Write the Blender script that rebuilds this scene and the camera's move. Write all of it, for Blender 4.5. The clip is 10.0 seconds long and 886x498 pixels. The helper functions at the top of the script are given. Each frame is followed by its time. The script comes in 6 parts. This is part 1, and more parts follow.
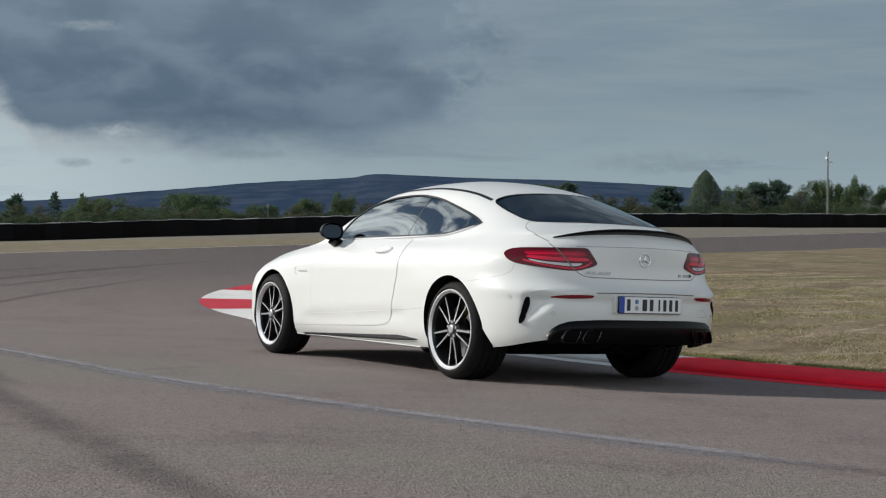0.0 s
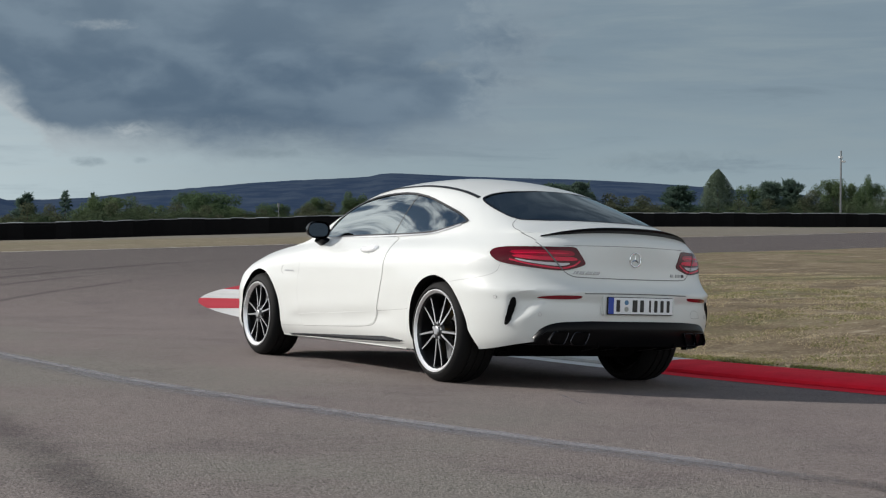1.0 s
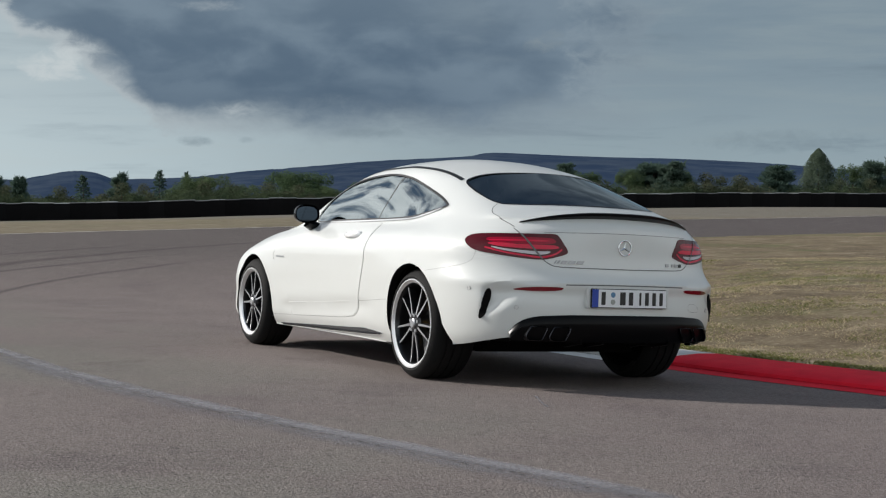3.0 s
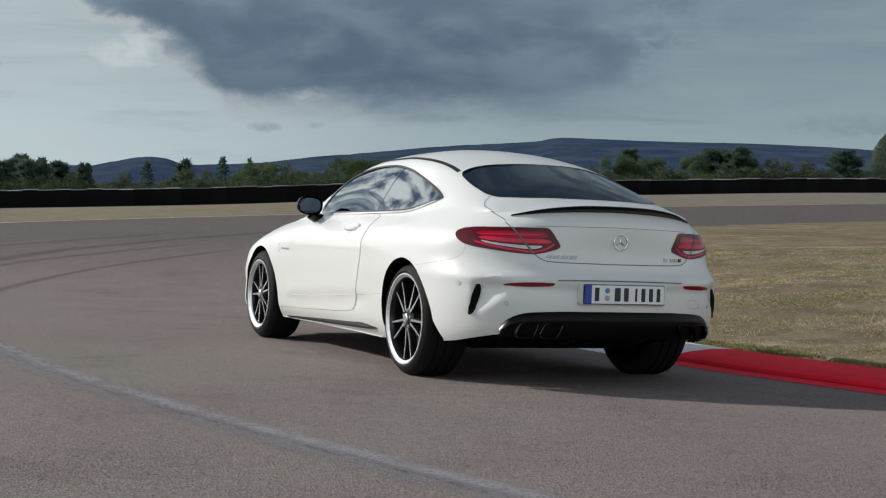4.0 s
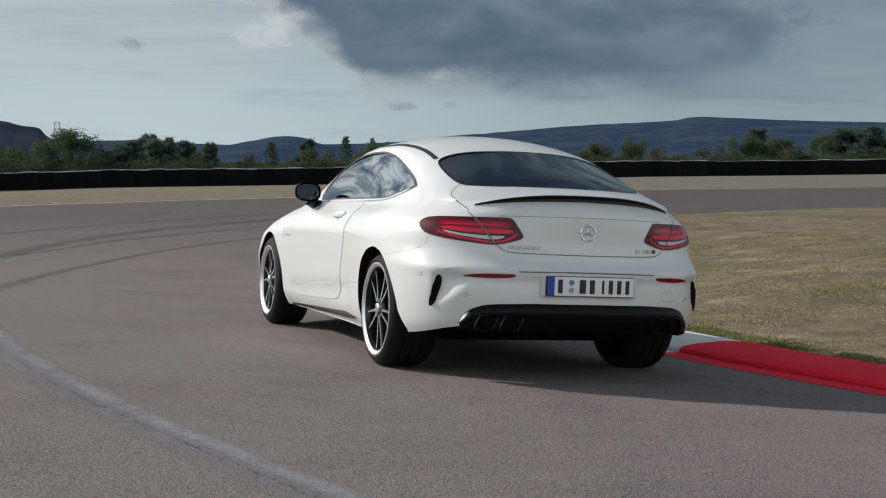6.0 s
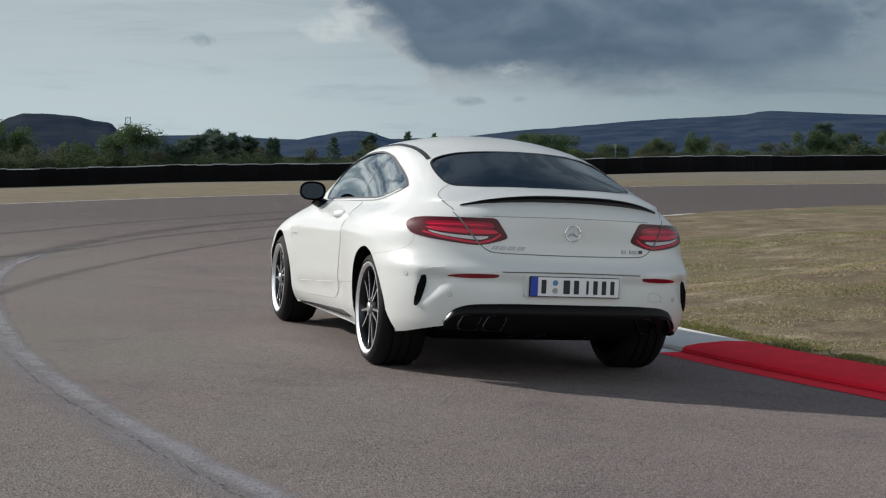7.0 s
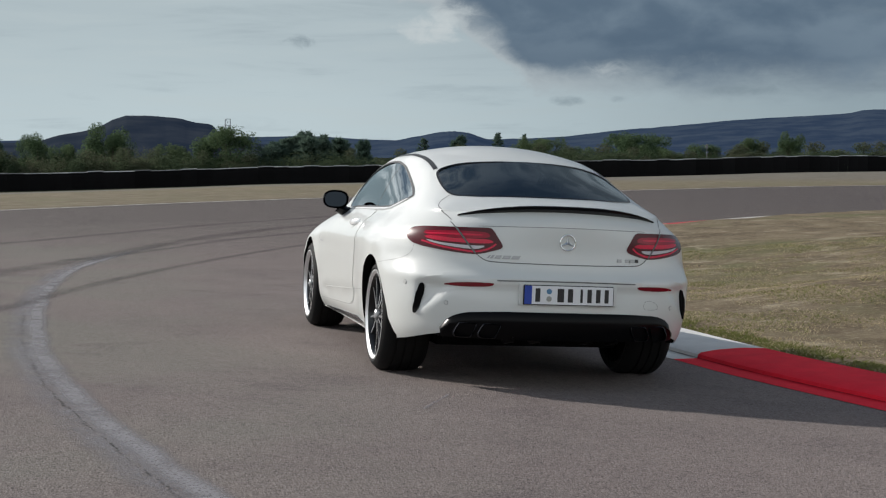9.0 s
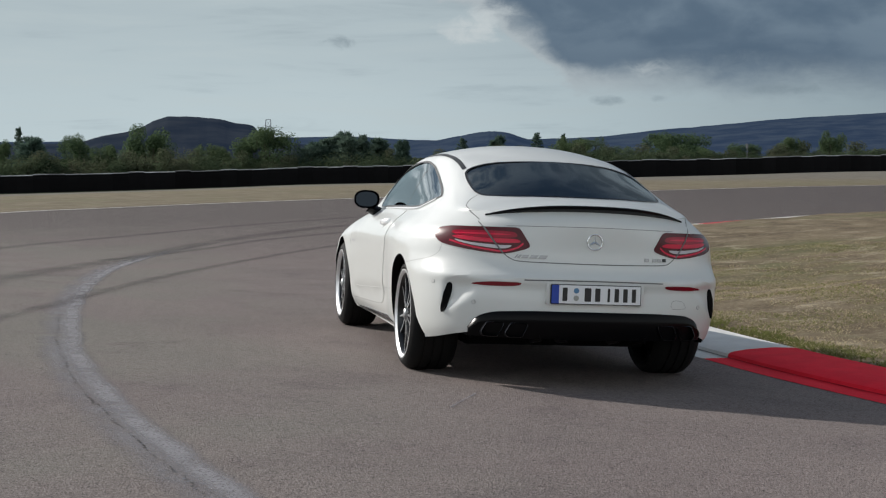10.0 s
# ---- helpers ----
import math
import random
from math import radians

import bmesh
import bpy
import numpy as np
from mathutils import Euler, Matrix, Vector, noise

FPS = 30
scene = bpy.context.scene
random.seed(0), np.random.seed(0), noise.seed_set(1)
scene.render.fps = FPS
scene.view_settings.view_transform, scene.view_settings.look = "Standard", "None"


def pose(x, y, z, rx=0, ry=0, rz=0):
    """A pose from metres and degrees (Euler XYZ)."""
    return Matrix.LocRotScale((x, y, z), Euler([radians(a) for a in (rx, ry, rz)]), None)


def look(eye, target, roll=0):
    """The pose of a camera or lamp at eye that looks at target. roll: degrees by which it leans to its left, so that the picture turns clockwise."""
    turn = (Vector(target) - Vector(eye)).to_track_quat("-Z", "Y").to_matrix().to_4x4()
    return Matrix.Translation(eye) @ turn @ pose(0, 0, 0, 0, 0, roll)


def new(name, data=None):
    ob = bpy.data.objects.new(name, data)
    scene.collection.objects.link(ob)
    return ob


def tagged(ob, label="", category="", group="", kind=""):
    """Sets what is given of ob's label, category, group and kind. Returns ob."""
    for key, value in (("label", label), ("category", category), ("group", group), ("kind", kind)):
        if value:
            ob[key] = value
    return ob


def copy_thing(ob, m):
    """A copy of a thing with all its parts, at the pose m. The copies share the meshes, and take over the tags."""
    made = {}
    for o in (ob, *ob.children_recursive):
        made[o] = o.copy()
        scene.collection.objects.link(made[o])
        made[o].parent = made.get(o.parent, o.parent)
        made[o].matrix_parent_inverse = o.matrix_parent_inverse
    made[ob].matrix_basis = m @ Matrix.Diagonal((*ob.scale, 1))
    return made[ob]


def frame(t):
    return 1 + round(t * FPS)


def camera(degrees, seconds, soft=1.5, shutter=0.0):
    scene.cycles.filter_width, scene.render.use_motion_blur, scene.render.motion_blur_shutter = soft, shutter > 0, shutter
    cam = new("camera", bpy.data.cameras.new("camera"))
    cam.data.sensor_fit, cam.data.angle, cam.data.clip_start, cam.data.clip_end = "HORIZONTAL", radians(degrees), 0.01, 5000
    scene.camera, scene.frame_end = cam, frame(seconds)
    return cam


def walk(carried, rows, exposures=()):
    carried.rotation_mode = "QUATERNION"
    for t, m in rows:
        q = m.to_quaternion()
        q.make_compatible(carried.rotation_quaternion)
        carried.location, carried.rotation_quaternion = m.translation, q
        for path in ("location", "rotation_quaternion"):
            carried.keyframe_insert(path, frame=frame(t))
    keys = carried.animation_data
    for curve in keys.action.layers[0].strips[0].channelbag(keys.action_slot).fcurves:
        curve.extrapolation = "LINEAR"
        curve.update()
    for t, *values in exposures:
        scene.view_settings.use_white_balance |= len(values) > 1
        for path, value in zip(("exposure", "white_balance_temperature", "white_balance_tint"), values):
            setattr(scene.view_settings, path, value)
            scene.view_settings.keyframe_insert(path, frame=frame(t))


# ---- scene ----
cam = camera(33.0, 10.0, soft=1.2)
# the way round the car
PATH = [
    (0, (-6.190, -8.495, 1.099), (-5.133, -6.798, 1.061), 0.14),
    (0.5, (-6.095, -8.444, 1.096), (-5.040, -6.745, 1.058), 0.18),
    (1, (-5.886, -8.355, 1.092), (-4.844, -6.648, 1.053), 0.18),
    (1.5, (-5.650, -8.271, 1.088), (-4.628, -6.553, 1.043), 0.18),
    (2, (-5.376, -8.191, 1.099), (-4.381, -6.457, 1.048), 0.18),
    (2.5, (-5.111, -8.139, 1.108), (-4.150, -6.386, 1.050), 0.25),
    (4, (-4.358, -8.106, 1.166), (-3.518, -6.293, 1.079), 0.22),
    (4.5, (-4.109, -8.129, 1.184), (-3.308, -6.298, 1.088), 0.27),
    (5, (-3.862, -8.170, 1.196), (-3.102, -6.323, 1.094), 0.27),
    (5.5, (-3.643, -8.229, 1.207), (-2.923, -6.366, 1.098), 0.29),
    (7, (-3.013, -8.497, 1.254), (-2.426, -6.589, 1.131), 0.30),
    (7.5, (-2.856, -8.588, 1.279), (-2.295, -6.672, 1.155), 0.27),
    (8, (-2.721, -8.676, 1.303), (-2.190, -6.752, 1.180), 0.23),
    (8.5, (-2.620, -8.761, 1.317), (-2.122, -6.828, 1.194), 0.19),
    (9, (-2.538, -8.838, 1.316), (-2.077, -6.896, 1.193), 0.13),
    (9.5, (-2.480, -8.895, 1.315), (-2.053, -6.944, 1.192), 0.04),
    (10, (-2.482, -8.898, 1.316), (-2.073, -6.944, 1.193), 0.01),
]
walk(cam, [(t, look(e, g, r)) for t, e, g, r in PATH], [(0, 0.03), (2.0, 0.03), (4.5, -0.02), (10, -0.02)])

# ---- light ----
TILT = Matrix(((0.99899, -0.00047, 0.04483), (-0.00047, 0.99978, 0.02087), (-0.04483, -0.02087, 0.99878))).to_4x4()  # the banked road under the car
SUN_WAY = (TILT.to_3x3() @ Vector((-1.5, 1.28, 1.0))).normalized()
sun = new("sun", bpy.data.lights.new("sun", "SUN"))
sun.data.energy, sun.data.angle, sun.data.color = 4.7, radians(0.6), (1.0, 0.955, 0.905)
sun.matrix_world = look(SUN_WAY * 60, (0, 0, 0))


class Nodes:
    """Short-hand for node trees."""

    def __init__(self, tree):
        self.tree = tree
        tree.nodes.clear()

    def add(self, kind, inputs=()):
        n = self.tree.nodes.new(kind)
        for k, v in dict(inputs).items():
            self.put(n.inputs[k], v)
        return n

    def put(self, socket, v):
        if isinstance(v, bpy.types.NodeSocket):
            self.tree.links.new(v, socket)
        elif isinstance(v, bpy.types.Node):
            self.tree.links.new(v.outputs[0], socket)
        else:
            socket.default_value = v

    def math(self, op, a, b=0.0, c=0.0):
        m = self.add("ShaderNodeMath", {0: a, 1: b, 2: c})
        m.operation = op
        return m.outputs[0]

    def step(self, v, a, b, lo=0.0, hi=1.0):
        m = self.add("ShaderNodeMapRange", {0: v, 1: a, 2: b, 3: lo, 4: hi})
        m.interpolation_type = "SMOOTHSTEP"
        return m.outputs[0]

    def mix(self, f, a, b, blend="MIX"):
        n = self.add("ShaderNodeMix")
        n.data_type, n.blend_type = "RGBA", blend
        self.put(n.inputs[0], f), self.put(n.inputs[6], a), self.put(n.inputs[7], b)
        return n.outputs[2]

    def noise(self, vec, scale, detail=4.0, rough=0.55, out=0, distort=0.0):
        return self.add("ShaderNodeTexNoise", {"Vector": vec, "Scale": scale, "Detail": detail, "Roughness": rough, "Distortion": distort}).outputs[out]


def rgb(r, g, b):
    return (r, g, b, 1.0)


world = bpy.data.worlds.new("sky")
scene.world = world
world.use_nodes = True
n = Nodes(world.node_tree)
way = n.add("ShaderNodeTexCoord").outputs["Generated"]
xyz = n.add("ShaderNodeSeparateXYZ", {0: way})
az = n.math("MULTIPLY", n.math("ARCTAN2", xyz.outputs[0], xyz.outputs[1]), 57.29578)
el = n.math("MULTIPLY", n.math("ARCSINE", xyz.outputs[2]), 57.29578)
clear = n.add("ShaderNodeTexSky")
clear.sky_type, clear.sun_disc, clear.sun_elevation, clear.sun_rotation = "NISHITA", False, radians(28), radians(311.8)
clear = n.mix(1.0, clear.outputs[0], rgb(0.10, 0.10, 0.10), "MULTIPLY")
# low sky: pale towards the horizon, grey-blue higher up and towards the right of the bend
lump = n.noise(n.add("ShaderNodeCombineXYZ", {0: n.math("MULTIPLY", az, 0.30), 1: n.math("MULTIPLY", el, 0.62), 2: 3.7}).outputs[0], 1.0, 6.0, 0.46, distort=0.25)
broad = n.noise(n.add("ShaderNodeCombineXYZ", {0: n.math("MULTIPLY", az, 0.075), 1: n.math("MULTIPLY", el, 0.30), 2: 1.3}).outputs[0], 1.0, 6.0, 0.55)
veil = n.noise(n.add("ShaderNodeCombineXYZ", {0: n.math("MULTIPLY", az, 0.10), 1: n.math("MULTIPLY", el, 0.95), 2: 8.1}).outputs[0], 1.0, 8.0, 0.6, distort=0.4)
torn = n.noise(n.add("ShaderNodeCombineXYZ", {0: n.math("MULTIPLY", az, 1.3), 1: n.math("MULTIPLY", el, 2.1), 2: 5.2}).outputs[0], 1.0, 8.0, 0.62, distort=0.5)
side = n.step(az, 6.0, 34.0)
foot = n.mix(side, rgb(0.50, 0.595, 0.63), rgb(0.295, 0.375, 0.415))
top = n.mix(side, rgb(0.43, 0.51, 0.545), rgb(0.200, 0.267, 0.322))
low = n.mix(n.step(n.math("ADD", el, n.math("MULTIPLY", broad, 3.0)), 1.5, 8.0), foot, top)
low = n.mix(n.math("MULTIPLY", n.step(veil, 0.44, 0.68), 0.45), low, n.mix(side, rgb(0.50, 0.575, 0.595), rgb(0.275, 0.34, 0.37)))
low = n.mix(n.math("MULTIPLY", n.step(veil, 0.46, 0.28), 0.5), low, n.mix(side, rgb(0.32, 0.39, 0.43), rgb(0.160, 0.215, 0.262)))


def wisp(a, e, half_a, half_e, soft_edge=2.0):
    """How far a bearing and height lie inside one ragged cloud."""
    da = n.math("POWER", n.math("DIVIDE", n.math("SUBTRACT", az, a), half_a), 2.0)
    de = n.math("POWER", n.math("DIVIDE", n.math("SUBTRACT", el, e), half_e), 2.0)
    d = n.math("ADD", n.math("ADD", da, de), n.math("ADD", n.math("MULTIPLY", n.math("SUBTRACT", lump, 0.5), 2.0), n.math("MULTIPLY", n.math("SUBTRACT", torn, 0.5), 3.2)))
    return n.step(d, 1.0, 1.0 - soft_edge)


# the dark cloud bank: a ragged flat foot, a steep left end, a soft right end
foot_el = n.math("ADD", 2.42, n.math("MULTIPLY", n.step(az, 16.8, 15.2), 1.0))
left_end = n.math("ADD", n.math("MULTIPLY_ADD", n.math("SUBTRACT", el, 4.5), 1.1, az), n.math("ADD", n.math("MULTIPLY", n.math("SUBTRACT", lump, 0.5), 5.0), n.math("MULTIPLY", n.math("SUBTRACT", torn, 0.5), 1.6)))
foot_el = n.math("ADD", foot_el, n.math("MULTIPLY", n.step(left_end, 15.0, 11.2), 6.0))
slant = n.math("MULTIPLY_ADD", n.math("SUBTRACT", el, 3.5), 1.3, n.math("ADD", az, n.math("ADD", n.math("MULTIPLY", n.math("SUBTRACT", lump, 0.5), 12.0), n.math("MULTIPLY", n.math("SUBTRACT", torn, 0.5), 6.0))))
foot_el = n.math("ADD", foot_el, n.math("MULTIPLY", n.step(slant, 32.5, 37.0), 1.1))
foot_el = n.math("ADD", foot_el, n.math("MULTIPLY", n.step(slant, 33.5, 48.0), 7.5))
ragged = n.math("ADD", n.math("MULTIPLY", n.math("SUBTRACT", lump, 0.5), 1.9), n.math("ADD", n.math("MULTIPLY", n.math("SUBTRACT", broad, 0.5), 2.2), n.math("MULTIPLY", n.math("SUBTRACT", torn, 0.5), 0.8)))
above = n.math("ADD", n.math("SUBTRACT", el, foot_el), ragged)
bank = n.math("MULTIPLY", n.step(above, -0.85, n.math("MAXIMUM", n.step(az, 28.0, 38.0, 1.35, 4.0), n.step(az, 17.0, 11.0, 1.35, 3.6))), n.step(el, 34.0, 14.0))
rim = n.math("MULTIPLY", n.math("MULTIPLY", bank, n.math("SUBTRACT", 1.0, bank)), 2.2)
tone = n.mix(n.step(n.math("ADD", lump, n.math("MULTIPLY", torn, 0.12)), 0.40, 0.74), rgb(0.090, 0.138, 0.198), rgb(0.160, 0.220, 0.284))
tone = n.mix(n.math("MULTIPLY", n.math("MULTIPLY", n.step(broad, 0.50, 0.66), n.step(az, 24.0, 30.0)), 0.6), tone, rgb(0.215, 0.275, 0.325))
tone = n.mix(n.step(az, 25.0, 36.0, 0.0, 0.4), tone, rgb(0.205, 0.268, 0.325))
tone = n.mix(n.step(el, 5.0, 8.5, 0.0, 0.3), tone, rgb(0.205, 0.268, 0.325))
tone = n.mix(n.math("MULTIPLY", n.step(el, 5.5, 3.5), n.step(az, 31.0, 25.0, 0.0, 0.45)), tone, rgb(0.070, 0.112, 0.168))
low = n.mix(n.math("MULTIPLY", bank, 0.96), low, tone)
low = n.mix(n.math("MULTIPLY", rim, n.step(az, 24.0, 12.0, 0.15, 1.0)), low, rgb(0.55, 0.595, 0.61))
# small dark clouds under and beside the bank, and bright torn edges
for a, e, wa, we, dark in ((7.9, 4.3, 1.0, 0.32, 0.65), (18.0, 2.15, 0.7, 0.22, 0.5), (20.0, 2.2, 0.4, 0.14, 0.4), (24.3, 2.5, 2.0, 0.26, 0.6), (28.7, 2.65, 1.4, 0.2, 0.5), (5.0, 6.6, 4.0, 0.4, 0.5), (40.0, 2.2, 4.0, 0.5, 0.35)):
    low = n.mix(n.math("MULTIPLY", wisp(a, e, wa, we), dark), low, rgb(0.150, 0.200, 0.240))
for a, e, wa, we, amount in ((12.7, 4.75, 1.3, 0.6, 0.75), (13.2, 5.2, 0.8, 0.5, 0.75), (19.6, 3.3, 1.0, 0.3, 0.3), (18.8, 7.2, 1.6, 0.25, 0.28), (31.5, 6.0, 1.2, 0.5, 0.6)):
    low = n.mix(n.math("MULTIPLY", wisp(a, e, wa, we, 1.6), amount), low, rgb(0.56, 0.61, 0.625) if a < 30 else rgb(0.24, 0.29, 0.32))
# higher up: broken white clouds on blue
puff = n.noise(way, 11.0, 8.0, 0.58, distort=0.2)
to_sun = n.add("ShaderNodeVectorMath", {0: way, 1: SUN_WAY})
to_sun.operation = "DOT_PRODUCT"
glow = n.math("POWER", n.math("MAXIMUM", to_sun.outputs["Value"], 0.0), 2.5)
lit = n.mix(glow, rgb(0.92, 0.945, 0.975), rgb(2.6, 2.55, 2.45))
lit = n.mix(n.step(az, -14.0, 22.0), lit, rgb(0.35, 0.39, 0.43))
high = n.mix(n.step(puff, 0.42, 0.57), n.mix(n.step(az, -14.0, 22.0), n.mix(0.75, clear, rgb(0.18, 0.265, 0.39)), rgb(0.17, 0.20, 0.23)), lit)
# blue gaps and brighter, sunlit cloud all along the left of the bend
low = n.mix(n.step(az, -6.0, -13.0, 0.0, 0.85), low, rgb(0.16, 0.26, 0.41))
low = n.mix(n.math("MULTIPLY", n.math("MAXIMUM", n.step(az, -5.2, -11.0), n.math("MULTIPLY", n.step(el, 6.6, 9.0), n.step(az, 6.0, -4.0))), n.step(n.math("ADD", lump, n.math("MULTIPLY", torn, 0.4)), 0.60, 0.80, 0.03, 1.0)), low, rgb(1.35, 1.36, 1.36))
behind = n.math("MAXIMUM", n.step(az, 66.0, 120.0), n.step(az, -85.0, -130.0))
low = n.mix(behind, low, n.mix(n.step(el, 1.0, 6.0), rgb(0.30, 0.33, 0.34), rgb(1.16, 1.24, 1.27)))
high = n.mix(n.math("MULTIPLY", behind, 0.85), high, rgb(0.90, 0.98, 1.03))
sky = n.mix(n.step(el, 9.0, 16.0), low, high)
sky = n.mix(n.step(el, 20.0, 48.0, 0.0, 0.88), sky, rgb(0.072, 0.125, 0.215))
sky = n.mix(n.step(el, -0.5, -4.0), sky, rgb(0.10, 0.095, 0.085))
back = n.add("ShaderNodeBackground", {0: sky, 1: 1.0})
n.add("ShaderNodeOutputWorld", {0: back})

# ---- materials ----
def material(name, color, rough=0.5, metal=0.0, vary=0.0, scale=20.0, bump=0.0, bump_scale=60.0, coat=0.0, emit=None, random_tone=0.0, specular=0.5):
    """A painted, metal, rubber or plastic surface with some variation of tone and a fine relief."""
    m = bpy.data.materials.new(name)
    m.use_nodes = True
    k = Nodes(m.node_tree)
    where = k.add("ShaderNodeTexCoord").outputs["Object"]
    tone = rgb(*color)
    if vary:
        a = k.noise(where, scale, 5.0)
        b = k.noise(where, scale * 0.13, 3.0)
        f = k.math("MULTIPLY_ADD", k.math("ADD", a, b), vary, 1.0 - vary)
        tone = k.mix(1.0, tone, k.add("ShaderNodeCombineColor", {0: f, 1: f, 2: f}).outputs[0], "MULTIPLY")
    if random_tone:
        r = k.add("ShaderNodeObjectInfo").outputs["Random"]
        f = k.math("MULTIPLY_ADD", r, random_tone, 1.0 - random_tone / 2)
        tone = k.mix(1.0, tone, k.add("ShaderNodeCombineColor", {0: f, 1: f, 2: f}).outputs[0], "MULTIPLY")
    p = k.add("ShaderNodeBsdfPrincipled", {"Base Color": tone, "Roughness": rough, "Metallic": metal, "Coat Weight": coat, "Coat Roughness": 0.03, "Specular IOR Level": specular})
    if bump:
        h = k.noise(where, bump_scale, 6.0, 0.6)
        k.put(p.inputs["Normal"], k.add("ShaderNodeBump", {"Height": h, "Strength": bump, "Distance": 0.01}))
    if emit:
        k.put(p.inputs["Emission Color"], rgb(*emit[:3]))
        k.put(p.inputs["Emission Strength"], emit[3])
    k.add("ShaderNodeOutputMaterial", {0: p})
    return m


def tinted_glass(name, color, ior):
    m = bpy.data.materials.new(name)
    m.use_nodes = True
    k = Nodes(m.node_tree)
    gloss = k.add("ShaderNodeBsdfGlossy", {"Color": rgb(0.84, 0.95, 1.0), "Roughness": 0.0})
    clear_part = k.add("ShaderNodeBsdfTransparent", {0: rgb(*color)})
    f = k.add("ShaderNodeFresnel", {0: ior})
    s = k.add("ShaderNodeMixShader", {0: f.outputs[0]})
    k.put(s.inputs[1], clear_part), k.put(s.inputs[2], gloss)
    k.add("ShaderNodeOutputMaterial", {0: s})
    return m


def asphalt(name, base, warm):
    m = bpy.data.materials.new(name)
    m.use_nodes = True
    k = Nodes(m.node_tree)
    where = k.add("ShaderNodeTexCoord").outputs["Object"]
    grain = k.add("ShaderNodeTexVoronoi", {"Vector": where, "Scale": 95.0}).outputs["Distance"]
    specks = k.noise(where, 140.0, 3.0, 0.7)
    patches = k.noise(where, 0.55, 6.0, 0.6)
    blotch = k.noise(where, 4.0, 6.0, 0.65)
    tone = k.mix(k.step(patches, 0.32, 0.68), rgb(*base), rgb(*warm))
    hue = k.noise(where, 0.42, 4.0, 0.55, distort=0.8)
    spot = k.add("ShaderNodeSeparateXYZ", {0: where})
    # greyer where fewer cars have run
    tone = k.mix(k.math("MULTIPLY", k.step(hue, 0.36, 0.60, 0.15, 0.9), k.step(spot.outputs[0], 0.0, -2.8, 0.1, 1.0)), tone, rgb(base[0] * 1.06, base[1] * 1.22, base[2] * 1.10))
    # darker asphalt away from the apex, and again to the far right
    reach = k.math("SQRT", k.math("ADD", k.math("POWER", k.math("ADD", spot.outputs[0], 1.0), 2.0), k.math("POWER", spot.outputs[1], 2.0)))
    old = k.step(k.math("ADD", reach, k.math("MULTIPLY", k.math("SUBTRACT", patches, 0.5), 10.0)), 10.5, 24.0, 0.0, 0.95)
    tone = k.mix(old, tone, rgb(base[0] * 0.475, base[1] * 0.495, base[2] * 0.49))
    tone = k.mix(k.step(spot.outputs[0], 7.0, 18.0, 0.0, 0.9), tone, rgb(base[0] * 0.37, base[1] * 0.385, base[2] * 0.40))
    stain = k.noise(where, 1.1, 7.0, 0.7, distort=0.5)
    tone = k.mix(k.step(stain, 0.48, 0.34, 0.0, 0.45), tone, rgb(base[0] * 0.68, base[1] * 0.66, base[2] * 0.70))
    tone = k.mix(k.math("MULTIPLY", k.step(blotch, 0.42, 0.72), 0.25), tone, rgb(base[0] * 1.35, base[1] * 1.33, base[2] * 1.3))
    tone = k.mix(k.math("MULTIPLY", k.step(specks, 0.53, 0.64), 0.62), tone, rgb(0.30, 0.27, 0.255))
    tone = k.mix(k.math("MULTIPLY", k.step(specks, 0.46, 0.35), 0.72), tone, rgb(0.022, 0.020, 0.021))
    pits = k.noise(where, 52.0, 4.0, 0.7)
    tone = k.mix(k.step(pits, 0.45, 0.30, 0.0, 0.7), tone, rgb(0.022, 0.020, 0.021))
    tone = k.mix(k.step(pits, 0.54, 0.68, 0.0, 0.6), tone, rgb(0.25, 0.224, 0.213))
    stones = k.add("ShaderNodeSeparateColor", {0: k.add("ShaderNodeTexVoronoi", {"Vector": where, "Scale": 78.0}).outputs["Color"]}).outputs[0]
    f = k.math("MULTIPLY_ADD", stones, 0.28, 0.91)
    tone = k.mix(1.0, tone, k.add("ShaderNodeCombineColor", {0: f, 1: f, 2: f}).outputs[0], "MULTIPLY")
    p = k.add("ShaderNodeBsdfPrincipled", {"Base Color": tone, "Roughness": 0.95, "Specular IOR Level": 0.12})
    h = k.math("ADD", k.math("ADD", k.math("MULTIPLY", grain, 0.7), k.math("MULTIPLY", specks, 0.5)), k.math("MULTIPLY", pits, 1.2))
    k.put(p.inputs["Normal"], k.add("ShaderNodeBump", {"Height": h, "Strength": 0.52, "Distance": 0.010}))
    k.add("ShaderNodeOutputMaterial", {0: p})
    return m


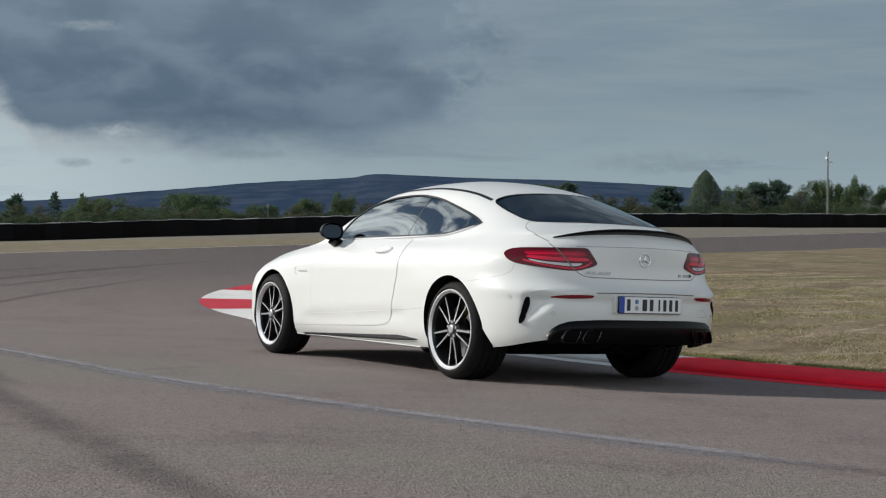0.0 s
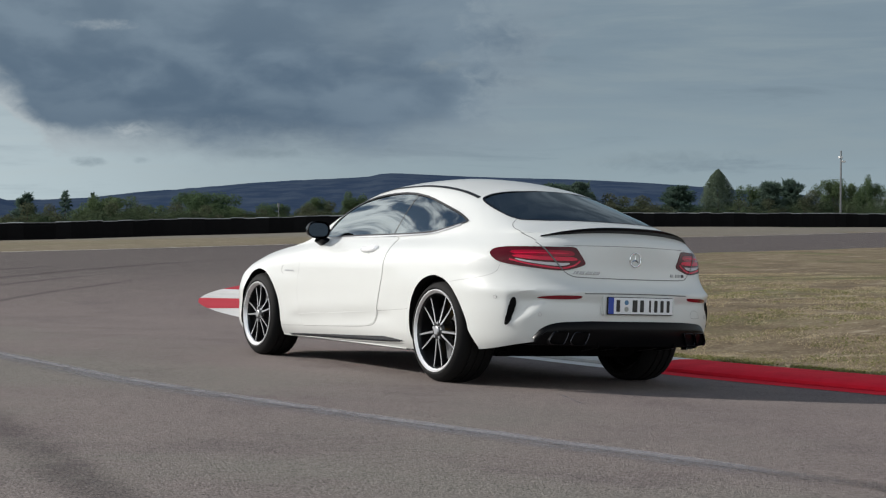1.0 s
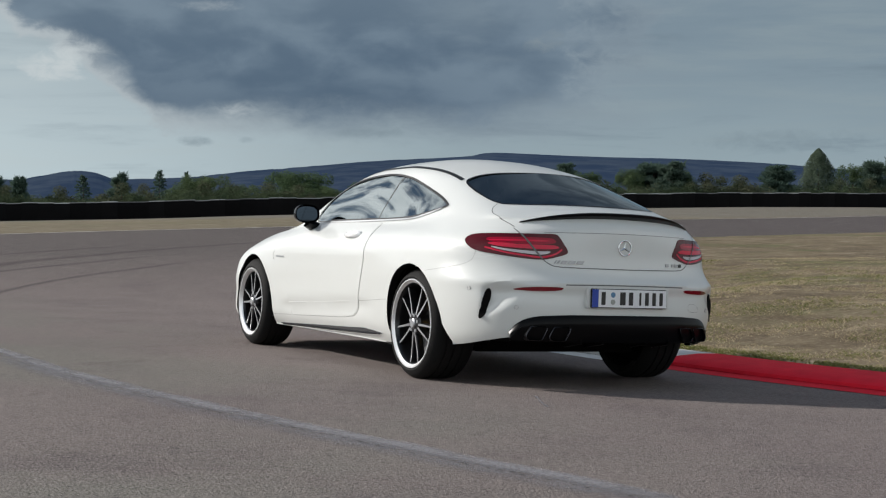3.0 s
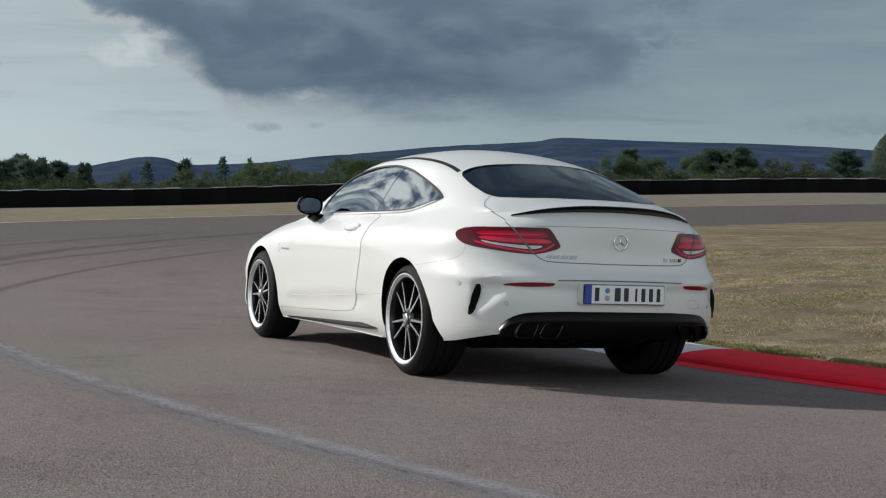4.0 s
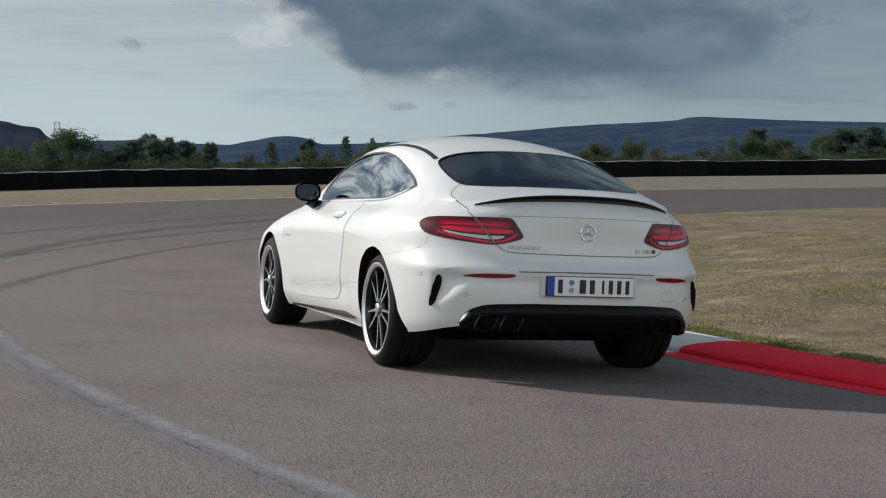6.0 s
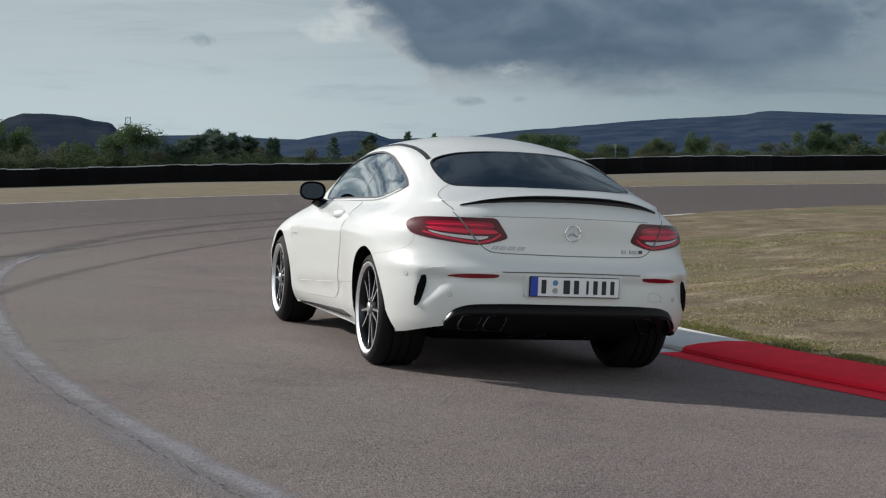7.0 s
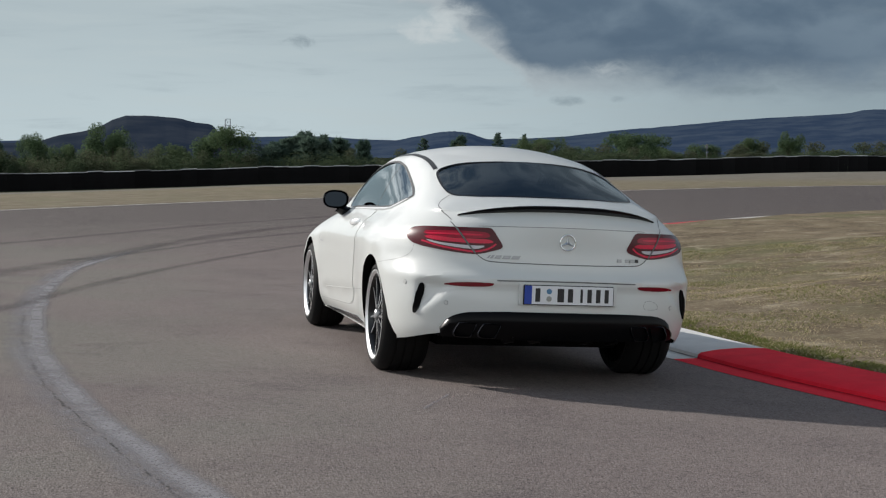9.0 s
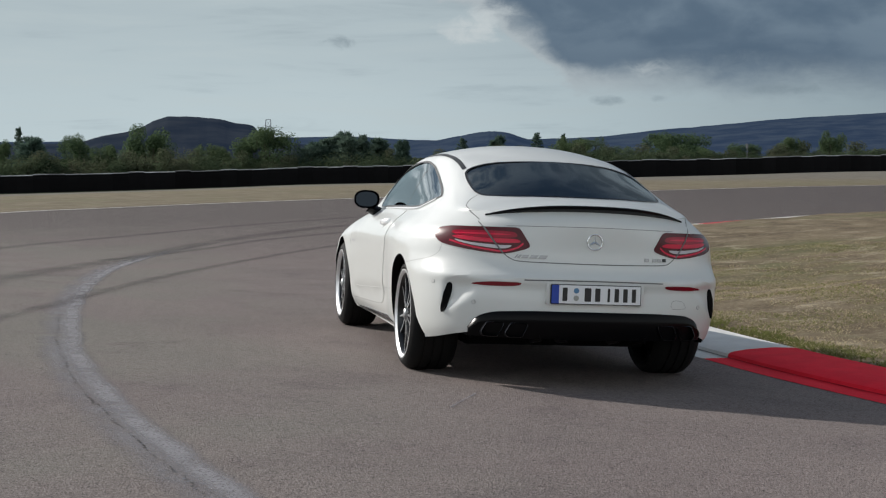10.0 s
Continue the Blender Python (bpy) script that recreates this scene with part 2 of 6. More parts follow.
def worn_band(name, color, cover, grain):
    """A worn smear on the road: thin towards its edges and ends, the asphalt showing through."""
    m = bpy.data.materials.new(name)
    m.use_nodes = True
    k = Nodes(m.node_tree)
    where = k.add("ShaderNodeTexCoord")
    across = k.add("ShaderNodeSeparateXYZ", {0: where.outputs["UV"]})
    wear = k.noise(where.outputs["Object"], grain, 5.0, 0.65)
    fine = k.noise(where.outputs["Object"], 70.0, 3.0, 0.7)
    body_part = k.math("MULTIPLY", k.step(across.outputs[0], 0.0, 0.42), k.step(across.outputs[0], 1.0, 0.58))
    ends = k.math("MULTIPLY", k.step(across.outputs[1], 0.0, 0.05), k.step(across.outputs[1], 1.0, 0.78))
    keep = k.math("MULTIPLY", k.math("MULTIPLY", body_part, ends), k.math("MULTIPLY", k.step(wear, 0.25, 0.6, 0.35, 1.0), k.step(fine, 0.32, 0.52, 0.25, 1.0)))
    d = k.add("ShaderNodeBsdfPrincipled", {"Base Color": rgb(*color), "Roughness": 0.75, "Specular IOR Level": 0.3})
    clear_part = k.add("ShaderNodeBsdfTransparent", {0: rgb(1, 1, 1)})
    s = k.add("ShaderNodeMixShader", {0: k.math("MULTIPLY", keep, cover)})
    k.put(s.inputs[1], clear_part), k.put(s.inputs[2], d)
    k.add("ShaderNodeOutputMaterial", {0: s})
    return m


def dry_ground(name, pale):
    """Trodden ground: tan soil and dry grass with straw streaks and green patches; paler and more even as gravel."""
    m = bpy.data.materials.new(name)
    m.use_nodes = True
    k = Nodes(m.node_tree)
    where = k.add("ShaderNodeTexCoord").outputs["Object"]
    turned = k.add("ShaderNodeMapping", {"Vector": where, "Rotation": (0.0, 0.0, 0.5), "Scale": (0.6, 1.0, 1.0)}).outputs[0]
    wide = k.noise(where, 0.26, 7.0, 0.66, distort=0.6)
    mid = k.noise(where, 1.3, 7.0, 0.65)
    streaks = k.noise(turned, 1.9, 8.0, 0.7, distort=0.5)
    small = k.noise(where, 19.0, 6.0, 0.75)
    blades = k.noise(where, 60.0, 4.0, 0.7)
    tone = k.mix(k.step(mid, 0.33, 0.68), rgb(0.108, 0.079, 0.050), rgb(0.206, 0.162, 0.106))
    tone = k.mix(k.math("MULTIPLY", k.step(streaks, 0.53, 0.66), k.step(small, 0.35, 0.6, 0.35, 0.95)), tone, rgb(0.40, 0.345, 0.25))
    tone = k.mix(k.math("MULTIPLY", k.step(small, 0.48, 0.68), 0.75), tone, rgb(0.335, 0.285, 0.19))
    tone = k.mix(k.math("MULTIPLY", k.step(wide, 0.48, 0.62), k.step(mid, 0.30, 0.62, 0.0, 0.85)), tone, rgb(0.108, 0.118, 0.046))
    tone = k.mix(k.math("MULTIPLY", k.step(blades, 0.47, 0.3), 0.75), tone, rgb(0.046, 0.036, 0.022))
    tufts = k.noise(where, 6.5, 5.0, 0.7)
    tone = k.mix(k.step(tufts, 0.60, 0.70, 0.0, 0.6), tone, rgb(0.42, 0.37, 0.27))
    tone = k.mix(k.step(tufts, 0.40, 0.31, 0.0, 0.55), tone, rgb(0.070, 0.058, 0.032))
    if pale > 1:
        # dry grass beside the track, grey gravel before the barrier
        spot = k.add("ShaderNodeSeparateXYZ", {0: where})
        away = k.math("SQRT", k.math("ADD", k.math("POWER", k.math("ADD", spot.outputs[0], 4.5), 2.0), k.math("POWER", k.math("ADD", spot.outputs[1], 8.5), 2.0)))
        away = k.math("SUBTRACT", away, k.math("MULTIPLY", k.math("MAXIMUM", k.math("SUBTRACT", spot.outputs[0], 38.0), 0.0), 0.42))
        away = k.math("ADD", away, k.math("MULTIPLY", k.math("SUBTRACT", wide, 0.5), 14.0))
        grass = k.mix(0.55, tone, k.mix(k.step(mid, 0.3, 0.7), rgb(0.152, 0.130, 0.085), rgb(0.215, 0.188, 0.132)))
        gravel = k.mix(0.75, tone, k.mix(k.step(mid, 0.3, 0.7), rgb(0.136, 0.127, 0.110), rgb(0.178, 0.167, 0.147)))
        tone = k.mix(k.step(away, 66.0, 80.0), grass, gravel)
    p = k.add("ShaderNodeBsdfPrincipled", {"Base Color": tone, "Roughness": 0.95, "Specular IOR Level": 0.15})
    h = k.math("ADD", k.math("MULTIPLY", small, 1.0), k.math("MULTIPLY", blades, 0.6))
    k.put(p.inputs["Normal"], k.add("ShaderNodeBump", {"Height": h, "Strength": 0.7, "Distance": 0.03}))
    k.add("ShaderNodeOutputMaterial", {0: p})
    return m


def foliage(name, a, b, patchy=3.0, rusty=None):
    m = bpy.data.materials.new(name)
    m.use_nodes = True
    k = Nodes(m.node_tree)
    r = k.add("ShaderNodeNewGeometry").outputs["Random Per Island"]
    o = k.add("ShaderNodeObjectInfo").outputs["Random"]
    where = k.add("ShaderNodeTexCoord").outputs["Object"]
    clump = k.noise(where, patchy, 4.0, 0.6)
    tone = k.mix(k.math("MULTIPLY_ADD", r, 0.45, k.step(clump, 0.35, 0.7, 0.0, 0.55)), rgb(*a), rgb(*b))
    tone = k.mix(k.math("MULTIPLY", o, 0.35), tone, rgb(b[0] * 1.1, b[1] * 0.95, b[2] * 0.9))
    if rusty:
        other = k.noise(where, patchy * 0.6, 2.0, 0.5, out=1)
        tone = k.mix(k.step(k.add("ShaderNodeSeparateColor", {0: other}).outputs[1], 0.54, 0.66, 0.0, 0.7), tone, rgb(*rusty))
    d = k.add("ShaderNodeBsdfDiffuse", {0: tone})
    t = k.add("ShaderNodeBsdfTranslucent", {0: tone})
    s = k.add("ShaderNodeMixShader", {0: 0.40})
    k.put(s.inputs[1], d), k.put(s.inputs[2], t)
    k.add("ShaderNodeOutputMaterial", {0: s})
    return m


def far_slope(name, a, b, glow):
    """A hillside kilometres off; the air's blue haze is put in as a faint glow."""
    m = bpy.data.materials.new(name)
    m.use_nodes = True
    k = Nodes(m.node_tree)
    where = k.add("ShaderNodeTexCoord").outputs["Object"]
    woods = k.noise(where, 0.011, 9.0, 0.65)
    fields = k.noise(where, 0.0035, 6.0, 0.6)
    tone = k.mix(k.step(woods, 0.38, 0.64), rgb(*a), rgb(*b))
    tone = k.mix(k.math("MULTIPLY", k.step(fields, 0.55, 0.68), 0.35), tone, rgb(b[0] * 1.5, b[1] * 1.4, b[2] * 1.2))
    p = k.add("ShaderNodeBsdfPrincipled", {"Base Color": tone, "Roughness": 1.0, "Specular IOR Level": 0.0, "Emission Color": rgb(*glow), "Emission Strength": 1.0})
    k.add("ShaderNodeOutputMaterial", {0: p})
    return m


WHITE = material("white_paint", (0.622, 0.636, 0.614), 0.34, 0.0, 0.02, 3.0, coat=0.5)
BLACK_GLOSS = material("black_gloss", (0.003, 0.003, 0.004), 0.25, specular=0.2)
DIFFUSER_BLACK = material("diffuser_black", (0.002, 0.002, 0.0025), 0.28, specular=0.12)
SILL_GREY = material("sill_gloss", (0.055, 0.062, 0.068), 0.22, specular=0.9, coat=0.3)
BLACK_TRIM = material("black_trim", (0.008, 0.008, 0.009), 0.4, specular=0.3)
BLACK_PLASTIC = material("black_plastic", (0.0035, 0.0035, 0.0035), 0.8, vary=0.1, bump=0.15, specular=0.08)
GAP_AND_SHADE = material("panel_gap_and_shade", (0.13, 0.13, 0.13), 0.9)
SEAM_GREY = material("panel_seam", (0.27, 0.27, 0.27), 0.9)
DARK_CHROME = material("dark_chrome", (0.05, 0.05, 0.055), 0.25, 1.0)
HANDLE = material("bright_handle", (0.90, 0.90, 0.90), 0.25, 0.2, coat=0.6)
CABIN = material("cabin_black", (0.006, 0.006, 0.006), 0.9, vary=0.1, specular=0.1)
RUBBER = material("tyre_rubber", (0.009, 0.009, 0.009), 0.75, vary=0.25, scale=14.0, bump=0.2, bump_scale=90.0, specular=0.16)
RIM_BLACK = material("rim_black", (0.010, 0.010, 0.011), 0.28, 0.3, coat=0.3)
SILVER = material("polished_alloy", (0.82, 0.82, 0.82), 0.36, 0.76, vary=0.05)
CHROME = material("chrome", (0.78, 0.79, 0.80), 0.10, 1.0)
DULL_CHROME = material("satin_chrome", (0.42, 0.43, 0.44), 0.40, 1.0)
DISC = material("brake_steel", (0.30, 0.30, 0.30), 0.35, 1.0, vary=0.1)
CALIPER = material("caliper_bronze", (0.42, 0.27, 0.06), 0.4)
RED_LENS = material("red_lens", (0.30, 0.003, 0.022), 0.12, coat=0.1, specular=0.25)
DARK_LENS = material("smoked_red_lens", (0.075, 0.003, 0.008), 0.22, coat=0.1, specular=0.25)
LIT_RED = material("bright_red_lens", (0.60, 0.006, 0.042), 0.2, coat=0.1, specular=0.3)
CLEAR_LENS = material("clear_lens", (0.50, 0.45, 0.48), 0.2, 0.0, coat=0.6)
REFLECTOR = material("red_reflector", (0.17, 0.006, 0.013), 0.25, coat=0.4)
PLATE_WHITE = material("plate_white", (0.72, 0.73, 0.74), 0.35, vary=0.03)
PLATE_BLUE = material("plate_blue", (0.012, 0.05, 0.33), 0.35)
PLATE_BLACK = material("plate_black", (0.012, 0.012, 0.012), 0.4)
SEAL_BLUE = material("seal_blue", (0.08, 0.20, 0.34), 0.4)
SEAL_GREY = material("seal_grey", (0.32, 0.33, 0.30), 0.4)
GLASS_SIDE = tinted_glass("side_glass", (0.14, 0.16, 0.16), 2.7)
GLASS_REAR = tinted_glass("privacy_glass", (0.05, 0.055, 0.06), 1.68)
MIRROR = material("mirror_glass", (0.075, 0.09, 0.11), 0.01, 1.0)
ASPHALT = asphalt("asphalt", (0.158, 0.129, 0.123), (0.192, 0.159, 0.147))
EARTH = dry_ground("dry_grass_ground", 1.0)
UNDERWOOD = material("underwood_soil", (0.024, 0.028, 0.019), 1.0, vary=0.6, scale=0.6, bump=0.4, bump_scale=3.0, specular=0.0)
VERGE = dry_ground("pale_verge", 1.55)
# Faded red for sunlit far blocks; KERB_RED is brightened to offset the car's shadow.
KERB_RED_FADED_LIT = material("faded_lit_kerb_red", (0.43, 0.036, 0.052), 0.85, vary=0.5, scale=3.0, bump=0.3, bump_scale=45.0, specular=0.15)
KERB_RED = material("kerb_red", (0.70, 0.016, 0.036), 0.85, vary=0.4, scale=6.0, bump=0.3, bump_scale=45.0, specular=0.15)
KERB_WHITE = material("kerb_white", (0.60, 0.59, 0.57), 0.8, vary=0.4, scale=4.0, bump=0.25, bump_scale=45.0, specular=0.2)
LINE_WHITE = material("line_white", (0.55, 0.53, 0.48), 0.7, vary=0.3, scale=3.0)
SEALANT = worn_band("joint_sealant", (0.27, 0.262, 0.275), 0.78, 4.0)
KERB_DIRT = worn_band("kerb_dirt", (0.035, 0.018, 0.018), 0.75, 3.0)
CRACK = material("joint_crack", (0.012, 0.011, 0.011), 0.95)
SEALANT_THIN = worn_band("thin_sealant", (0.225, 0.218, 0.235), 0.62, 2.5)
SKID = worn_band("rubber_marks", (0.035, 0.031, 0.034), 0.34, 1.6)
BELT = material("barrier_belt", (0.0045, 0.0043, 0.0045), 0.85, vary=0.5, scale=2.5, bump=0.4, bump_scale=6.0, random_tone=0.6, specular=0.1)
# pale broken top edge; its thin highlight is put into the colour
BELT_TOP = material("barrier_top_highlight", (0.30, 0.30, 0.29), 0.8, vary=0.9, scale=0.9, random_tone=1.2)
BARK = material("bark", (0.075, 0.055, 0.04), 0.95, vary=0.4, scale=6.0, bump=0.5, bump_scale=20.0)
LEAF_OAK = foliage("oak_leaves", (0.062, 0.101, 0.055), (0.118, 0.166, 0.084), 4.0)
LEAF_PINE = foliage("pine_needles", (0.058, 0.096, 0.078), (0.107, 0.156, 0.120), 4.0)
LEAF_CYPRESS = foliage("cypress_leaves", (0.063, 0.100, 0.073), (0.130, 0.175, 0.124), 5.0)
LEAF_SHRUB = foliage("shrub_leaves", (0.048, 0.080, 0.048), (0.102, 0.134, 0.075), 0.35, (0.127, 0.122, 0.082))
GRASS = foliage("grass_blades", (0.25, 0.215, 0.12), (0.58, 0.51, 0.35), 1.6)
GRASS_GREEN = foliage("green_grass_blades", (0.085, 0.110, 0.034), (0.24, 0.25, 0.095), 1.2)
GALVANISED = material("galvanised_steel", (0.15, 0.155, 0.16), 0.5, 0.5, vary=0.1)
PALE_PAINT = material("pale_paint", (0.62, 0.62, 0.60), 0.5, vary=0.1)
PYLON = material("pylon_steel", (0.25, 0.27, 0.30), 0.6, 0.3)
CONCRETE = material("pale_concrete", (0.40, 0.40, 0.39), 0.85, vary=0.2, scale=1.5)
# the last colour of each is emission, standing in for blue air haze
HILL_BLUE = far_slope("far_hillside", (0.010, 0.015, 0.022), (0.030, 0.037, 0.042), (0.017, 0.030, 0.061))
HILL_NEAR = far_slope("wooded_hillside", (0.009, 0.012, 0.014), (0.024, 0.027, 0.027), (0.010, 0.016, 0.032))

# ---- the ground ----
def herm(keys):
    """A smooth curve through keys (x, y)."""
    ks = sorted(keys)
    xs, ys = [k[0] for k in ks], [k[1] for k in ks]
    sl = [(ys[i + 1] - ys[i]) / (xs[i + 1] - xs[i]) for i in range(len(xs) - 1)]
    tg = [sl[0]] + [0.0 if sl[i - 1] * sl[i] <= 0 else 2 * sl[i - 1] * sl[i] / (sl[i - 1] + sl[i]) for i in range(1, len(sl))] + [sl[-1]]

    def f(x):
        if x <= xs[0]:
            return ys[0]
        if x >= xs[-1]:
            return ys[-1]
        i = max(j for j in range(len(xs) - 1) if xs[j] <= x)
        h = xs[i + 1] - xs[i]
        u = (x - xs[i]) / h
        return (ys[i] * (2 * u ** 3 - 3 * u * u + 1) + ys[i + 1] * (3 * u * u - 2 * u ** 3)
                + h * tg[i] * (u ** 3 - 2 * u * u + u) + h * tg[i + 1] * (u ** 3 - u * u))
    return f


def smooth(a, b, x):
    u = min(1.0, max(0.0, (x - a) / (b - a)))
    return u * u * (3 - 2 * u)


def spline(points, step):
    """Points about a step apart on a smooth open curve through the given ones."""
    p = [Vector((*q, 0.0)) for q in points]
    p = [2 * p[0] - p[1]] + p + [2 * p[-1] - p[-2]]
    out = []
    for i in range(1, len(p) - 2):
        m = max(2, round((p[i + 1] - p[i]).length / step))
        for j in range(m):
            u = j / m
            a, b, c, d = p[i - 1:i + 3]
            out.append(0.5 * ((2 * b) + (c - a) * u + (2 * a - 5 * b + 4 * c - d) * u * u + (3 * b - a - 3 * c + d) * u ** 3))
    out.append(p[-2].copy())
    return [(q.x, q.y) for q in out]


INNER = spline([(4.5, -40), (3.0, -18), (2.12, -6), (1.77, -3), (1.56, -1.4), (1.43, -0.3), (1.37, 0.6), (1.34, 2), (1.45, 4.5), (1.82, 7.5), (2.39, 10.2), (2.62, 12.0), (2.95, 13.4), (3.5, 14.5), (4.3, 15.5), (5.2, 16.2), (7.9, 18.1), (10, 19.75), (13, 21.8), (17, 23.4), (21.6, 24.6), (28, 25.8), (34, 27.2), (60, 31), (120, 36)], 0.5)
OUTER = spline([(-9, -40), (-12, -18), (-12.3, -2), (-11.2, 10), (-8.7, 20), (-5.5, 27.1), (-2.9, 29.7), (0.2, 32.5), (3.6, 35.0), (7.8, 37.3), (12.4, 39.3), (17.6, 41.9), (22.8, 44.3), (28.3, 45.5), (35.3, 46.9), (41, 47.8), (45.5, 49.0), (52.3, 51.4), (60, 54.4), (66, 57), (120, 78)], 1.0)
IN_A, OUT_A = np.array(INNER), np.array(OUTER)


def offset_from(line, x, y):
    """Distance from a line, positive on its right."""
    d2 = (line[:, 0] - x) ** 2 + (line[:, 1] - y) ** 2
    i = min(max(1, int(np.argmin(d2))), len(line) - 2)
    tx, ty = line[i + 1] - line[i - 1]
    side = (x - line[i, 0]) * ty - (y - line[i, 1]) * tx
    return math.copysign(math.sqrt(d2[i]), side)


def road_z(x, y):
    near = -0.04489 * x - 0.0209 * y + 0.017 * smooth(-0.5, 3.0, y)
    far = -0.07 + 0.004 * x + 0.0035 * max(y, -10.0)
    r = math.hypot(x + 0.5, y - 0.5)
    return near + (far - near) * smooth(7.5, 19.0, r)


# the barrier beyond the bend: its distance and the height of the ground at its foot, by bearing
BC = (-4.5, -8.5)
barrier_r = herm([(-180, 97), (-22, 97), (-4, 97), (8, 97.8), (16, 98), (20, 99), (24, 102.5), (28, 107), (31, 113), (35, 116), (39, 120), (43, 123.5), (48, 128.5), (75, 150), (180, 97)])
barrier_z = herm([(-180, -0.3), (-22, -1.5), (-3.5, -0.97), (0.6, -0.82), (4.8, -0.64), (8, -0.48), (12.3, -0.39), (16.5, -0.28), (20, -0.1), (24, 0.06), (28, 0.28), (31.5, 0.34), (35.6, 0.52), (38.5, 0.70), (42, 0.80), (45, 0.95), (48, 1.08), (75, 1.3), (180, -0.3)])


def bearing(x, y):
    return math.degrees(math.atan2(x - BC[0], y - BC[1]))


def beyond(a, back):
    """A spot at a bearing, some metres behind the barrier."""
    r = barrier_r(a) + back
    return BC[0] + r * math.sin(radians(a)), BC[1] + r * math.cos(radians(a))


def kerb_wide(y):
    return 1 + 0.9 * smooth(4.5, 7.5, y) * smooth(17.0, 13.5, y)


def land_z(x, y):
    z = road_z(x, y)
    d = offset_from(IN_A, x, y) / kerb_wide(y)
    if d > 0:
        level = 0.02 + 0.004 * x + 0.0035 * max(y, -10.0)
        return z + 0.085 * smooth(0.66, 0.82, d) + max(0.0, level - z) * smooth(0.6, 4.1, d)
    o = -offset_from(OUT_A, x, y)
    if o > 0:
        return z + (barrier_z(bearing(x, y)) - z) * smooth(3.0, 50.0, o)
    return z


def link(name, bm, mat, parent=None, label="", smooth_angle=35, recalc=True):
    """Links a bmesh as one mesh object."""
    if recalc:
        bmesh.ops.recalc_face_normals(bm, faces=bm.faces)
    me = bpy.data.meshes.new(name)
    bm.to_mesh(me)
    bm.free()
    for m in (mat if isinstance(mat, (list, tuple)) else [mat]):
        me.materials.append(m)
    if smooth_angle:
        me.shade_smooth()
        me.set_sharp_from_angle(angle=radians(smooth_angle))
    ob = new(name, me)
    if parent:
        ob.parent = parent
    if label:
        ob["label"] = label
    return ob


def part(name, bm, mat, parent, label="", smooth_angle=35):
    return link(name, bm, mat, parent, label, smooth_angle)


def axis_steps(fine_lo, fine_hi, fine, limit_lo, limit_hi):
    v = list(np.arange(fine_lo, fine_hi, fine))
    s, x = fine, fine_hi
    while x < limit_hi:
        v.append(x)
        s *= 1.16
        x += s
    v.append(limit_hi)
    s, x = fine, fine_lo
    while x > limit_lo:
        s *= 1.16
        x -= s
        v.insert(0, max(x, limit_lo))
    return v


bm = bmesh.new()
gx, gy = axis_steps(-8, 26, 0.55, -4600, 4600), axis_steps(-14, 32, 0.55, -4600, 4600)
grid = []
for y in gy:
    row = []
    for x in gx:
        r = math.hypot(x, y)
        z = land_z(x, y) if r < 900 else land_z(x * 900 / r, y * 900 / r)
        d, o = offset_from(IN_A, x, y) / kerb_wide(y), offset_from(OUT_A, x, y)
        z -= 0.08 * smooth(0.72, 0.3, d) * smooth(-0.4, 0.2, o)
        row.append(bm.verts.new((x, y, z)))
    grid.append(row)
for j in range(len(gy) - 1):
    for i in range(len(gx) - 1):
        f = bm.faces.new((grid[j][i], grid[j][i + 1], grid[j + 1][i + 1], grid[j + 1][i]))
        c = f.calc_center_median()
        if offset_from(OUT_A, c.x, c.y) < 0:
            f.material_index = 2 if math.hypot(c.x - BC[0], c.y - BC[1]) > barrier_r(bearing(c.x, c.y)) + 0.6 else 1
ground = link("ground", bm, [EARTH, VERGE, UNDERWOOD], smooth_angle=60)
tagged(ground, "dry patchy grass ground beside the race track", "ground", kind="structure")


def ribbon(bm, line, inner, outer, z_of, lift, steps=1):
    """A strip along a line from one sideways offset to another."""
    rows = []
    for i, (x, y) in enumerate(line):
        a, b = line[max(i - 1, 0)], line[min(i + 1, len(line) - 1)]
        t = Vector((b[0] - a[0], b[1] - a[1])).normalized()
        row = []
        for k in range(steps + 1):
            s = inner + (outer - inner) * k / steps
            px, py = x + t.y * s, y - t.x * s
            row.append(bm.verts.new((px, py, z_of(px, py) + (lift(k / steps) if callable(lift) else lift))))
        rows.append(row)
    for a, b in zip(rows, rows[1:]):
        for k in range(steps):
            bm.faces.new((a[k], a[k + 1], b[k + 1], b[k]))


bm = bmesh.new()
rows = []
M = 240
for i in range(M + 1):
    a = INNER[round(i / M * (len(INNER) - 1))]
    k = int(np.argmin((OUT_A[:, 0] - a[0]) ** 2 + (OUT_A[:, 1] - a[1]) ** 2))
    rows.append(a)
out_idx = [int(np.argmin((OUT_A[:, 0] - a[0]) ** 2 + (OUT_A[:, 1] - a[1]) ** 2)) for a in rows]
out_idx = list(np.maximum.accumulate(out_idx))
verts = []
for i, a in enumerate(rows):
    lo, hi = max(i - 8, 0), min(i + 8, M)
    k = sum(out_idx[lo:hi + 1]) / (hi + 1 - lo)
    k0 = int(k)
    b = OUT_A[k0] + (OUT_A[min(k0 + 1, len(OUT_A) - 1)] - OUT_A[k0]) * (k - k0)
    row = []
    for j in range(41):
        u = j / 40
        x, y = a[0] + (b[0] - a[0]) * u * 1.03, a[1] + (b[1] - a[1]) * u * 1.03
        row.append(bm.verts.new((x, y, road_z(x, y))))
    verts.append(row)
for a, b in zip(verts, verts[1:]):
    for j in range(40):
        bm.faces.new((a[j], a[j + 1], b[j + 1], b[j]))
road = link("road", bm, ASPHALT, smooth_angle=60)
